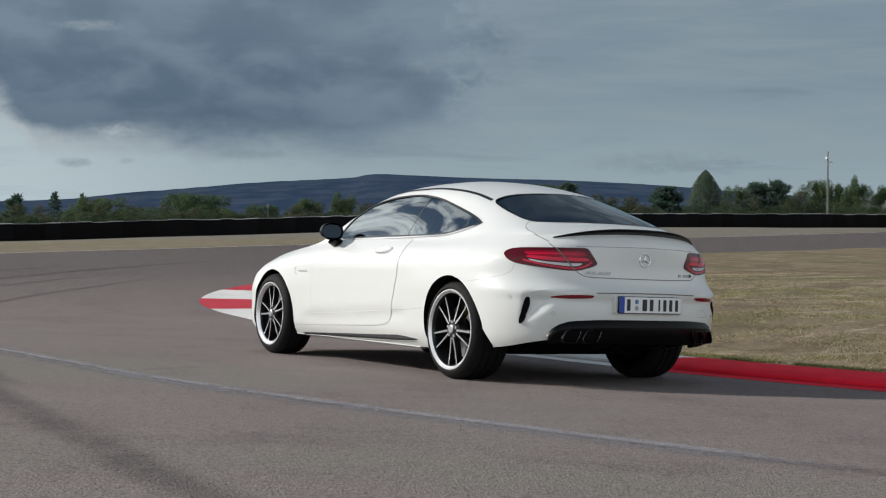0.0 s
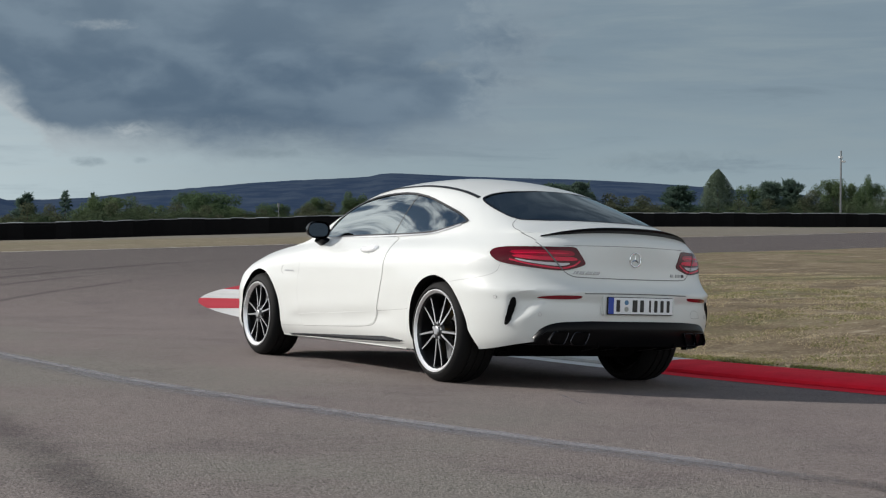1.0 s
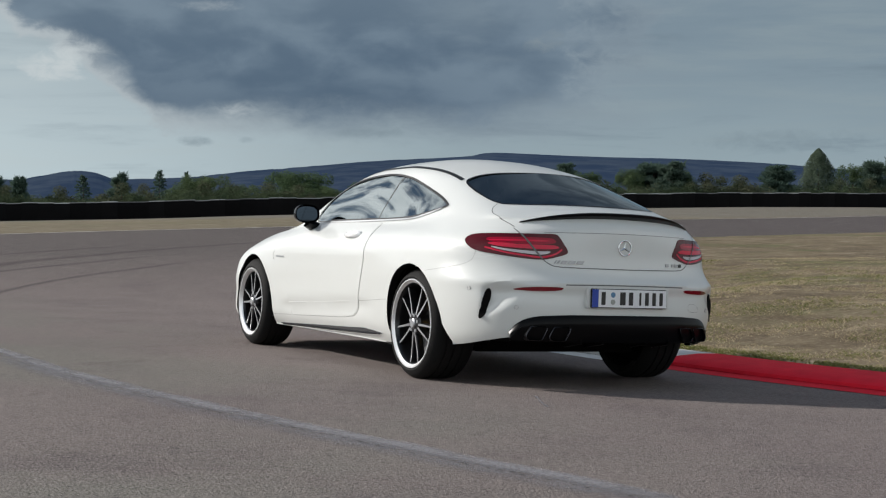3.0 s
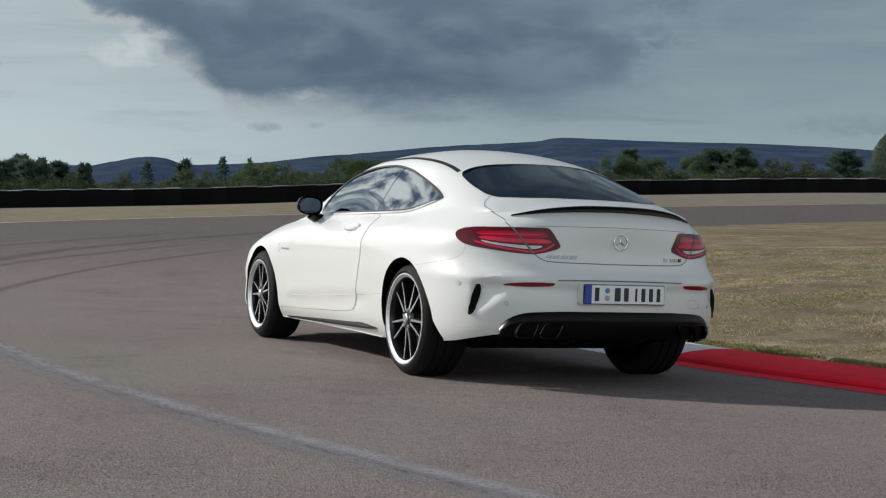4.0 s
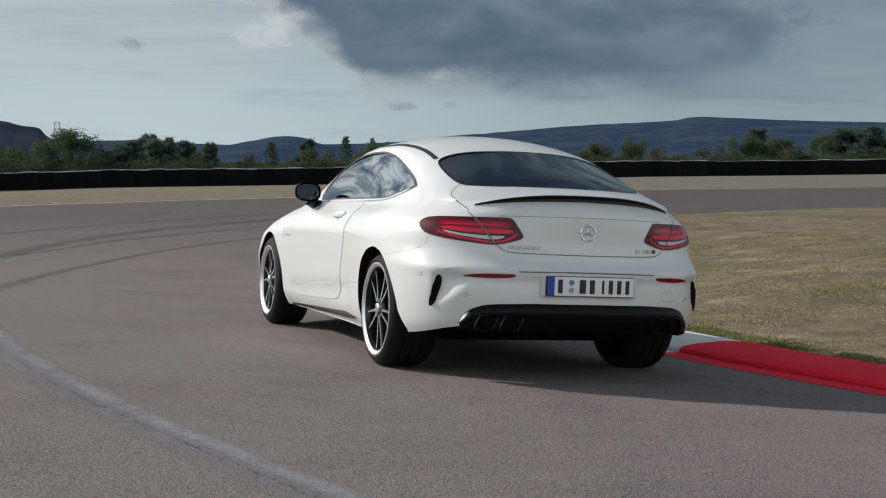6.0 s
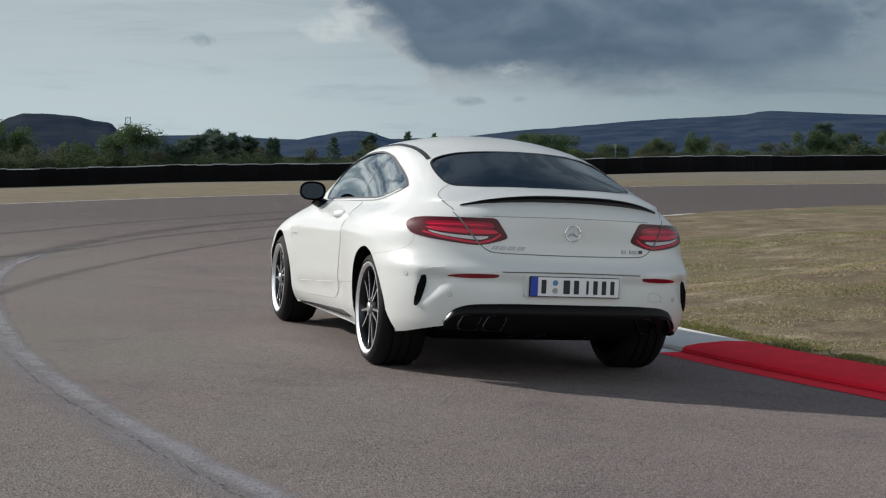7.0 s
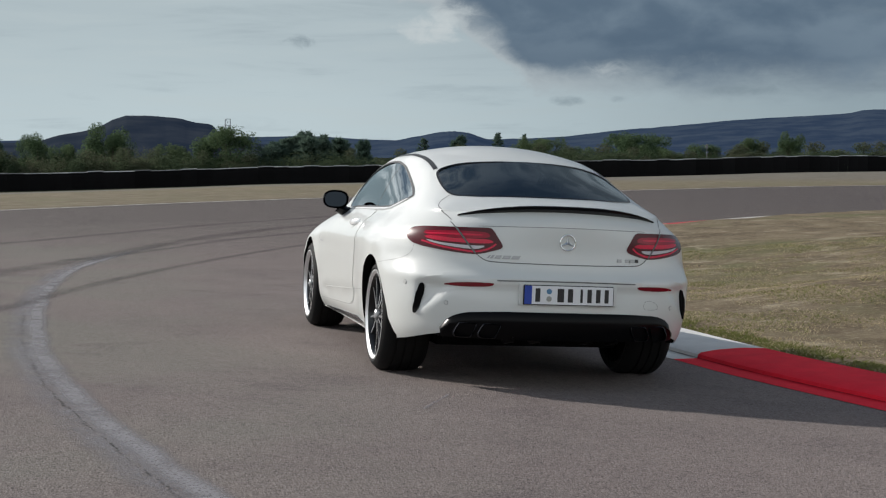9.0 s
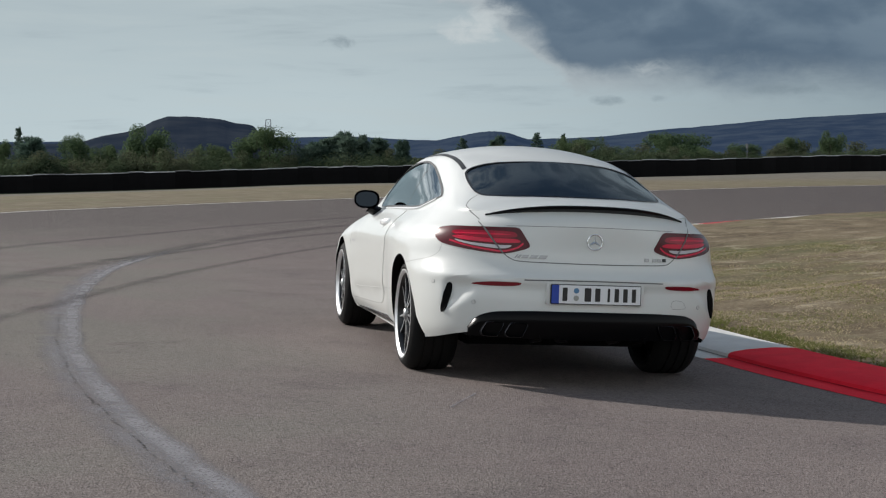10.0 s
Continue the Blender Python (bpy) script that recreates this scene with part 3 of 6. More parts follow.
tagged(road, "worn grey-brown asphalt of a banked race track bend", "race track", kind="structure")

bm = bmesh.new()
ribbon(bm, OUTER, -0.075, 0.075, road_z, 0.012)
tagged(link("line_marking", bm, LINE_WHITE), "faded white line along the outer edge of the track", "road marking", kind="structure")

# ---- the car ----
# Its own axes: origin under the rear axle, y forward, x to its right.
car = new("coupe_car")
car.matrix_world = TILT @ pose(0, -1.03, 0, 0.258, 0, -0.2) @ pose(0, 1.03, 0)
tagged(car, "white two-door sports coupe parked on the track", "car")

width_at = herm([(-0.5, 0.902), (-0.15, 0.931), (0.1, 0.938), (0.35, 0.929), (0.7, 0.905), (1.2, 0.892), (1.8, 0.886), (2.3, 0.890), (2.55, 0.902), (2.78, 0.903), (3.05, 0.889)])
tuck = herm([(0.0, 0.90), (0.06, 0.935), (0.15, 0.965), (0.25, 0.977), (0.42, 0.99), (0.60, 1.0), (0.74, 0.997), (0.81, 0.988), (0.865, 0.962), (0.93, 0.913), (1.0, 0.832)])
belt_z = herm([(-0.9, 0.955), (-0.3, 0.95), (0.3, 0.943), (1.0, 0.940), (1.75, 0.938), (2.1, 0.915), (2.5, 0.872), (3.0, 0.787), (3.3, 0.690), (3.65, 0.60)])
tail_y = herm([(0.18, -0.90), (0.26, -0.99), (0.34, -1.02), (0.45, -1.025), (0.56, -1.02), (0.595, -1.035), (0.615, -1.035), (0.645, -1.005), (0.70, -0.988), (0.80, -0.982), (0.90, -0.982), (0.93, -0.978), (0.965, -0.955), (0.99, -0.93)])
tail_p = herm([(0.2, 2.7), (0.5, 3.0), (0.6, 2.9), (0.72, 2.5), (0.85, 2.42), (0.96, 2.35)])
nose_y = herm([(0.18, 3.57), (0.35, 3.67), (0.5, 3.68), (0.62, 3.65), (0.8, 3.55)])
crown_z = herm([(-0.955, 0.985), (-0.85, 1.003), (-0.76, 1.022), (-0.70, 1.04), (-0.5, 1.124), (-0.25, 1.223), (0.0, 1.296), (0.25, 1.345), (0.5, 1.379), (0.75, 1.395), (1.0, 1.392), (1.25, 1.366), (1.5, 1.305), (1.8, 1.19), (2.1, 1.06), (2.35, 0.968), (2.6, 0.930), (3.0, 0.855), (3.37, 0.745), (3.68, 0.60)])
rail_z = herm([(-0.80, 0.955), (-0.62, 0.995), (-0.4, 1.064), (-0.2, 1.138), (0.0, 1.201), (0.2, 1.250), (0.45, 1.288), (0.75, 1.307), (1.05, 1.303), (1.3, 1.275), (1.55, 1.209), (1.8, 1.109), (2.05, 0.990), (2.2, 0.928), (2.35, 0.895)])
rail_x = herm([(-0.80, 0.70), (-0.62, 0.645), (-0.4, 0.60), (-0.2, 0.575), (0.0, 0.565), (0.3, 0.565), (0.75, 0.575), (1.05, 0.585), (1.4, 0.61), (1.8, 0.665), (2.2, 0.72), (2.35, 0.735)])
Y0, Y1 = -0.12, 3.02
LOW = 0.18


def low_edge(y):
    return 0.188 + 0.045 * smooth(-0.20, -0.40, y) + 0.085 * smooth(-0.36, -0.95, y) + 0.02 * smooth(3.0, 3.5, y)


def flare(y, z):
    """The bumper stands out ahead of the front wheel, most of all at its foot."""
    return (0.014 + 0.030 * smooth(0.45, 0.20, z)) * smooth(0.64, 0.50, z) * smooth(2.78, 2.98, y)


def columns():
    """Stations round half the car: the tail's quarter turn, the flank, the nose."""
    cols = [("tail", math.radians(90) * (i / 46)) for i in range(46)]
    cols += [("flank", Y0 + (Y1 - Y0) * i / 130) for i in range(131)]
    cols += [("nose", math.radians(90) * (i / 20)) for i in range(1, 21)]
    return cols


def low_point(col, v):
    kind, u = col
    if kind == "flank":
        top, bottom = belt_z(u), low_edge(u)
        z = bottom + (top - bottom) * v
        x = width_at(u) * tuck((z - LOW) / (top - LOW)) + flare(u, z)
        # hollow of the lower door
        crease = 0.428 - 0.055 * (u - 0.75)
        x -= 0.008 * math.exp(-((z - crease + 0.035) / 0.045) ** 2) * smooth(0.35, 0.75, u) * smooth(2.3, 2.0, u)
        # the sharp lower edge of the door and the shoulder line above the handles
        x += 0.006 * smooth(crease - 0.008, crease + 0.008, z) * smooth(crease + 0.18, crease + 0.02, z) * smooth(0.5, 0.85, u) * smooth(2.3, 2.0, u)
        x += 0.005 * smooth(0.80, 0.775, z) * smooth(0.66, 0.77, z) * smooth(2.6, 2.0, u) * smooth(0.2, 0.6, u)
        return Vector((x, u, z))
    if kind == "tail":
        s, c = math.sin(u), math.cos(u)
        yn = Y0 - 0.86 * c
        top = belt_z(yn) + 0.035 * c * c
        bottom = low_edge(yn)
        z = bottom + (top - bottom) * v
        p = tail_p(z)
        x = width_at(max(Y0 - 0.1 * c, -0.5)) * tuck((z - LOW) / (top - LOW)) * s ** (2 / p)
        y = Y0 + (tail_y(z) - Y0) * c ** (2 / p)
        # hollow beside the corner vent
        foot = 0.395 + 0.9 * max(0.0, 0.80 - x)
        y += 0.029 * smooth(0.575, 0.725, x) * smooth(0.805, 0.765, x) * smooth(foot - 0.01, foot + 0.03, z) * smooth(0.612, 0.556, z)
        return Vector((x, y, z))
    s, c = math.sin(u), math.cos(u)
    yn = Y1 + 0.65 * s
    top, bottom = belt_z(yn), low_edge(yn)
    z = bottom + (top - bottom) * v
    return Vector(((0.889 * tuck((z - LOW) / (top - LOW)) + flare(Y1, z)) * max(c, 0.0) ** (2 / 1.9), Y1 + (nose_y(z) - Y1) * s ** (2 / 1.9), z))


def top_points(a, count):
    """From the belt point a up and over to the middle of the car."""
    y = a.y
    zc = max(crown_z(y), a.z + 0.001)
    rz, rx = rail_z(y), rail_x(y)
    if y < -0.80 or y > 2.35 or rz < a.z + 0.004:
        rz, rx = a.z + 0.0, a.x
        f = 0.0
    else:
        f = 1.0
    rx = min(rx, a.x)
    pts = []
    split = 0.42
    for i in range(count + 1):
        s = i / count
        if s < split:
            u = s / split
            x, z = a.x + (rx - a.x) * u, a.z + (rz - a.z) * u
            x += 0.012 * math.sin(math.pi * u) * f
        else:
            u = (s - split) / (1 - split)
            x, z = rx * (1 - u), rz + (zc - rz) * (1 - (1 - u) ** 2.3)
        pts.append(Vector((x, y, z)))
    for _ in range(3):
        pts = [pts[0]] + [(pts[i - 1] + 2 * pts[i] + pts[i + 1]) / 4 for i in range(1, count)] + [pts[-1]]
    return pts


ROWS, OVER = 36, 30
half = []
for col in columns():
    line = [low_point(col, j / ROWS) for j in range(ROWS + 1)]
    half.append(line + top_points(line[-1], OVER)[1:])
# ease the seam between flank and upper body
for _ in range(2):
    for line in half:
        old = [p.copy() for p in line]
        for j in range(ROWS - 2, ROWS + 4):
            line[j] = (old[j - 1] + 2 * old[j] + old[j + 1]) / 4
for _ in range(2):
    old = [[p.copy() for p in line] for line in half]
    for i in range(1, len(half) - 1):
        for j in range(ROWS + 1, ROWS + OVER + 1):
            half[i][j] = (old[i - 1][j] + 2 * old[i][j] + old[i + 1][j]) / 4


# draw the pillar, the deck and the tail corner into one another
for _ in range(10):
    old = [[p.copy() for p in line] for line in half]
    for i in range(2, len(half) - 1):
        k = smooth(0.05, -0.25, half[i][ROWS].y)
        if k > 0:
            for j in range(ROWS - 3, ROWS + OVER):
                q = (old[i - 1][j] + old[i + 1][j] + old[i][j - 1] + old[i][j + 1]) / 4
                half[i][j] = old[i][j].lerp(q, 0.6 * k)


def body_mesh():
    bm = bmesh.new()
    n_rows = len(half[0])
    for side in (-1, 1):
        g = [[bm.verts.new((p.x * side, p.y, p.z)) for p in line] for line in half]
        for i in range(len(g) - 1):
            for j in range(n_rows - 1):
                q = (g[i][j], g[i + 1][j], g[i + 1][j + 1], g[i][j + 1])
                bm.faces.new(q if side > 0 else q[::-1])
    bmesh.ops.remove_doubles(bm, verts=bm.verts, dist=0.0008)
    return bm


from mathutils.bvhtree import BVHTree
shell = body_mesh()
SKIN = BVHTree.FromBMesh(shell)


def drop(axis, a, b, side=-1, lift=0.0):
    """The place on the skin that is hit from outside: from the flank at (y, z), the tail at (x, z) or above at (x, y)."""
    if axis == "flank":
        hit = SKIN.ray_cast(Vector((2.0 * side, a, b)), Vector((-side, 0, 0)))
    elif axis == "tail":
        hit = SKIN.ray_cast(Vector((a, -2.5, b)), Vector((0, 1, 0)))
    else:
        hit = SKIN.ray_cast(Vector((a, b, 3.0)), Vector((0, 0, -1)))
    if hit[0] is None:
        q = {"flank": Vector((0.8 * side, a, b)), "tail": Vector((a, -0.8, b)), "top": Vector((a, b, 1.0))}[axis]
        hit = SKIN.find_nearest(q)
    return hit[0] + hit[1] * lift, hit[1]


def inside(poly, a, b):
    c, j = False, len(poly) - 1
    for i in range(len(poly)):
        (x0, y0), (x1, y1) = poly[i], poly[j]
        if (y0 > b) != (y1 > b) and a < (x1 - x0) * (b - y0) / (y1 - y0) + x0:
            c = not c
        j = i
    return c


def rounded(points, step=0.02):
    """A closed smooth outline through corner points."""
    p = [Vector(q) for q in points]
    out = []
    for i in range(len(p)):
        a, b, c, d = p[i - 1], p[i], p[(i + 1) % len(p)], p[(i + 2) % len(p)]
        m = max(2, round((c - b).length / step))
        for j in range(m):
            u = j / m
            q = 0.5 * ((2 * b) + (c - a) * u + (2 * a - 5 * b + 4 * c - d) * u * u + (3 * b - a - 3 * c + d) * u ** 3)
            out.append((q.x, q.y))
    return out


def patch(outline, axis, side=-1, lift=0.003, depth=0.006, cell=0.03):
    """A panel of that outline lying on the skin, a little proud of it, with its edges turned in."""
    bm = bmesh.new()
    vs = [bm.verts.new((a, b, 0)) for a, b in outline]
    bm.faces.new(vs)
    lo = [min(q[k] for q in outline) for k in (0, 1)]
    hi = [max(q[k] for q in outline) for k in (0, 1)]
    for k in (0, 1):
        t = lo[k] + cell
        while t < hi[k] - 0.004:
            no = Vector((1, 0, 0)) if k == 0 else Vector((0, 1, 0))
            bmesh.ops.bisect_plane(bm, geom=bm.verts[:] + bm.edges[:] + bm.faces[:], plane_co=no * t, plane_no=no)
            t += cell
    rim = [e for e in bm.edges if e.is_boundary]
    res = bmesh.ops.extrude_edge_only(bm, edges=rim)
    skirt = {v for v in res["geom"] if isinstance(v, bmesh.types.BMVert)}
    for v in bm.verts:
        q, nrm = drop(axis, v.co.x, v.co.y, side, lift - (depth if v in skirt else 0))
        v.co = q
    return bm


def strip(points, axis, half_width, side=-1, lift=0.0015, closed=False):
    """A narrow band along a line on the skin."""
    bm = bmesh.new()
    rows = []
    m = len(points)
    for i in range(m):
        a = points[(i - 1) % m] if closed or i else points[i]
        b = points[(i + 1) % m] if closed or i < m - 1 else points[i]
        t = Vector((b[0] - a[0], b[1] - a[1])).normalized()
        w = half_width(i / max(m - 1, 1)) if callable(half_width) else half_width
        row = []
        for s in (-1, 1):
            q, _ = drop(axis, points[i][0] - t.y * w * s, points[i][1] + t.x * w * s, side, lift)
            row.append(bm.verts.new(q))
        rows.append(row)
    pairs = list(zip(rows, rows[1:])) + ([(rows[-1], rows[0])] if closed else [])
    for a, b in pairs:
        bm.faces.new((a[0], a[1], b[1], b[0]))
    return bm


def fine_line(points, step=0.02):
    p = [Vector(q) for q in points]
    p = [2 * p[0] - p[1]] + p + [2 * p[-1] - p[-2]]
    out = []
    for i in range(1, len(p) - 2):
        a, b, c, d = p[i - 1:i + 3]
        m = max(2, round((c - b).length / step))
        for j in range(m):
            u = j / m
            q = 0.5 * ((2 * b) + (c - a) * u + (2 * a - 5 * b + 4 * c - d) * u * u + (3 * b - a - 3 * c + d) * u ** 3)
            out.append((q.x, q.y))
    out.append((p[-2].x, p[-2].y))
    return out


def mirrored(poly):
    return [(-a, b) for a, b in poly]


# openings: side windows, rear window, windscreen
SIDE_GLASS = rounded([(1.825, 0.950), (1.775, 1.068), (1.58, 1.178), (1.28, 1.246), (0.90, 1.266), (0.60, 1.238), (0.33, 1.178), (0.06, 1.106), (-0.085, 1.054), (-0.092, 1.041), (0.06, 1.007), (0.24, 0.978), (0.5, 0.968), (1.0, 0.962), (1.5, 0.955)])
REAR_GLASS = rounded([(-0.535, -0.035), (-0.48, 0.0), (-0.38, -0.005), (-0.2, -0.055), (0, -0.072), (0.2, -0.055), (0.38, -0.005), (0.48, 0.0), (0.535, -0.035), (0.555, -0.18), (0.557, -0.35), (0.546, -0.44), (0.515, -0.505), (0.40, -0.578), (0.25, -0.613), (0.1, -0.630), (-0.1, -0.630), (-0.25, -0.613), (-0.40, -0.578), (-0.515, -0.505), (-0.546, -0.44), (-0.557, -0.35), (-0.555, -0.18)])
FRONT_GLASS = rounded([(-0.54, 1.42), (-0.3, 1.36), (0, 1.33), (0.3, 1.36), (0.54, 1.42), (0.62, 1.80), (0.66, 2.12), (0.3, 2.28), (0, 2.31), (-0.3, 2.28), (-0.66, 2.12), (-0.62, 1.80)])
def shrink(poly, f=0.95):
    cx, cy = sum(p[0] for p in poly) / len(poly), sum(p[1] for p in poly) / len(poly)
    return [(cx + (a - cx) * f, cy + (b - cy) * f) for a, b in poly]


WHEELS = ((-0.085, 0.350, 0.339), (2.722, 0.338, 0.358))
bm = shell
gone = []
for f in bm.faces:
    c = f.calc_center_median()
    if abs(c.x) > 0.45 and c.z > 0.9 and -0.1 < c.y < 1.9 and inside(SIDE_GLASS, c.y, c.z) and abs(f.normal.x) > 0.4:
        gone.append(f)
    elif c.z > 0.97 and (inside(REAR_GLASS, c.x, c.y) or inside(FRONT_GLASS, c.x, c.y)) and f.normal.z > 0.15:
        gone.append(f)
bmesh.ops.delete(bm, geom=gone, context="FACES")


def nearest_on(poly, a, b):
    best = (9.0, a, b)
    for (x0, y0), (x1, y1) in zip(poly, poly[1:] + poly[:1]):
        dx, dy = x1 - x0, y1 - y0
        u = min(1.0, max(0.0, ((a - x0) * dx + (b - y0) * dy) / (dx * dx + dy * dy + 1e-12)))
        d = math.hypot(x0 + dx * u - a, y0 + dy * u - b)
        if d < best[0]:
            best = (d, x0 + dx * u, y0 + dy * u)
    return best


# bring the edges of the openings onto their outlines
for v in {v for e in bm.edges if e.is_boundary for v in e.verts if v.co.z > 0.9}:
    if abs(v.co.x) > 0.45 and -0.12 < v.co.y < 1.9:
        d, a, b = nearest_on(SIDE_GLASS, v.co.y, v.co.z)
        if d < 0.035:
            v.co = drop("flank", a, b, math.copysign(1, v.co.x))[0]
            continue
    for poly in (REAR_GLASS, FRONT_GLASS):
        d, a, b = nearest_on(poly, v.co.x, v.co.y)
        if d < 0.05:
            v.co = drop("top", a, b)[0]
            break
for wy, wz, wr in WHEELS:
    near = [v for v in bm.verts if abs(v.co.x) > 0.55 and v.co.z < 0.75]
    def arch(dy, dz):
        """How far the opening reaches from its middle, fore or aft, at a height; drawn back behind the rear wheel."""
        reach = math.sqrt(max(0.0, wr * wr - dz * dz))
        return reach * (0.95 if dy > 0 and wy > 1 else 1.0) + (0.72 * max(0.0, -dz) + 0.026 * smooth(0.20, 0.0, dz) if dy < 0 and wy < 1 else 0.0)

    held = {v for v in near if abs(v.co.y - wy) < arch(v.co.y - wy, v.co.z - wz)}
    bmesh.ops.delete(bm, geom=[f for f in bm.faces if all(v in held for v in f.verts)], context="FACES")
    held = {v for v in held if v.is_valid and v.link_faces}
    for v in held:
        d = Vector((v.co.y - wy, v.co.z - wz))
        if d.y < 0.20 and d.x < 0:
            d.x = -arch(d.x, d.y)
        else:
            d = d.normalized() * wr
            d.x *= 0.95 if d.x > 0 and wy > 1 else 1.0
        v.co.y, v.co.z = wy + d.x, wz + d.y
        if v.co.z > low_edge(v.co.y) + 0.004:
            v.co.x = drop("flank", v.co.y, v.co.z, math.copysign(1, v.co.x))[0].x
    lips = [e for e in bm.edges if e.is_boundary and e.verts[0] in held and e.verts[1] in held]
    res = bmesh.ops.extrude_edge_only(bm, edges=lips)
    for v in res["geom"]:
        if isinstance(v, bmesh.types.BMFace):
            v.material_index = 1
        if isinstance(v, bmesh.types.BMVert):
            v.co.x -= math.copysign(0.045, v.co.x)
            v.co.y, v.co.z = wy + (v.co.y - wy) * 0.985, wz + (v.co.z - wz) * 0.985
body = part("body", bm, [WHITE, BLACK_PLASTIC], car, "white painted body shell", 40)

# underside and wheel wells
def box(bm, lo, hi, bevel=0.0):
    r = bmesh.ops.create_cube(bm, size=1.0, matrix=Matrix.Translation([(a + b) / 2 for a, b in zip(lo, hi)]) @ Matrix.Diagonal([*(b - a for a, b in zip(lo, hi)), 1.0]))
    if bevel:
        es = list({e for v in r["verts"] for e in v.link_edges})
        bmesh.ops.bevel(bm, geom=es, offset=bevel, segments=2, affect="EDGES")


bm = bmesh.new()
box(bm, (-0.56, -0.40, 0.215), (0.56, 3.40, 0.28), 0.02)
box(bm, (-0.70, 0.44, 0.192), (0.70, 2.42, 0.26), 0.02)
box(bm, (-0.57, -0.30, 0.175), (0.57, 0.46, 0.27), 0.02)
box(bm, (-0.66, -0.84, 0.268), (0.66, -0.38, 0.32), 0.015)
box(bm, (-0.52, 3.05, 0.165), (0.52, 3.50, 0.25), 0.02)
part("underbody", bm, BLACK_PLASTIC, car)
for side in (-1, 1):
    for wy, wz, wr in WHEELS:
        bm = bmesh.new()
        rows = []
        for i in range(33):
            a = math.radians(180 * i / 32)
            rows.append([bm.verts.new((side * x, wy + r * math.cos(a), wz + r * math.sin(a))) for x, r in ((width_at(wy) - 0.062, wr * 0.98), (width_at(wy) - 0.064, wr + 0.05), (0.58, wr + 0.05))])
        for a, b in zip(rows, rows[1:]):
            bm.faces.new((a[0], a[1], b[1], b[0])), bm.faces.new((a[1], a[2], b[2], b[1]))
        bm.faces.new([r[2] for r in rows])
        part("wheel_well", bm, BLACK_PLASTIC, car)


def lathe(profile, segments, closed=False):
    """A turned shape about the x axis; profile of (x, radius)."""
    bm = bmesh.new()
    rings = [[bm.verts.new((x, r * math.cos(2 * math.pi * i / segments), r * math.sin(2 * math.pi * i / segments))) for i in range(segments)] for x, r in profile]
    pairs = list(zip(rings, rings[1:])) + ([(rings[-1], rings[0])] if closed else [])
    for a, b in pairs:
        for i in range(segments):
            j = (i + 1) % segments
            bm.faces.new((a[i], a[j], b[j], b[i]))
    return bm


def spoke_mesh(r0, r1, spread):
    """One spoke, from the hub out to the rim, along +z, its face towards -x."""
    bm = bmesh.new()
    rings = []
    for i in range(9):
        u = i / 8
        r = r0 + (r1 - r0) * u
        w = 0.0125 - 0.005 * u + 0.005 * smooth(0.85, 1.0, u)
        y = spread * (0.16 + 0.84 * u ** 0.9)
        face = 0.006 - 0.003 * math.sin(math.pi * u) ** 1.2 - 0.006 * u
        sec = [(-face, -w * 0.6), (-face, w * 0.6), (-face + 0.010, w), (-face + 0.045, w * 0.8), (-face + 0.045, -w * 0.8), (-face + 0.010, -w)]
        rings.append([bm.verts.new((x, y + b, r)) for x, b in sec])
    for a, b in zip(rings, rings[1:]):
        for i in range(6):
            j = (i + 1) % 6
            f = bm.faces.new((a[i], a[j], b[j], b[i]))
            f.material_index = 1 if i == 0 else 0
    bm.faces.new(rings[0]), bm.faces.new(rings[-1][::-1])
    return bm


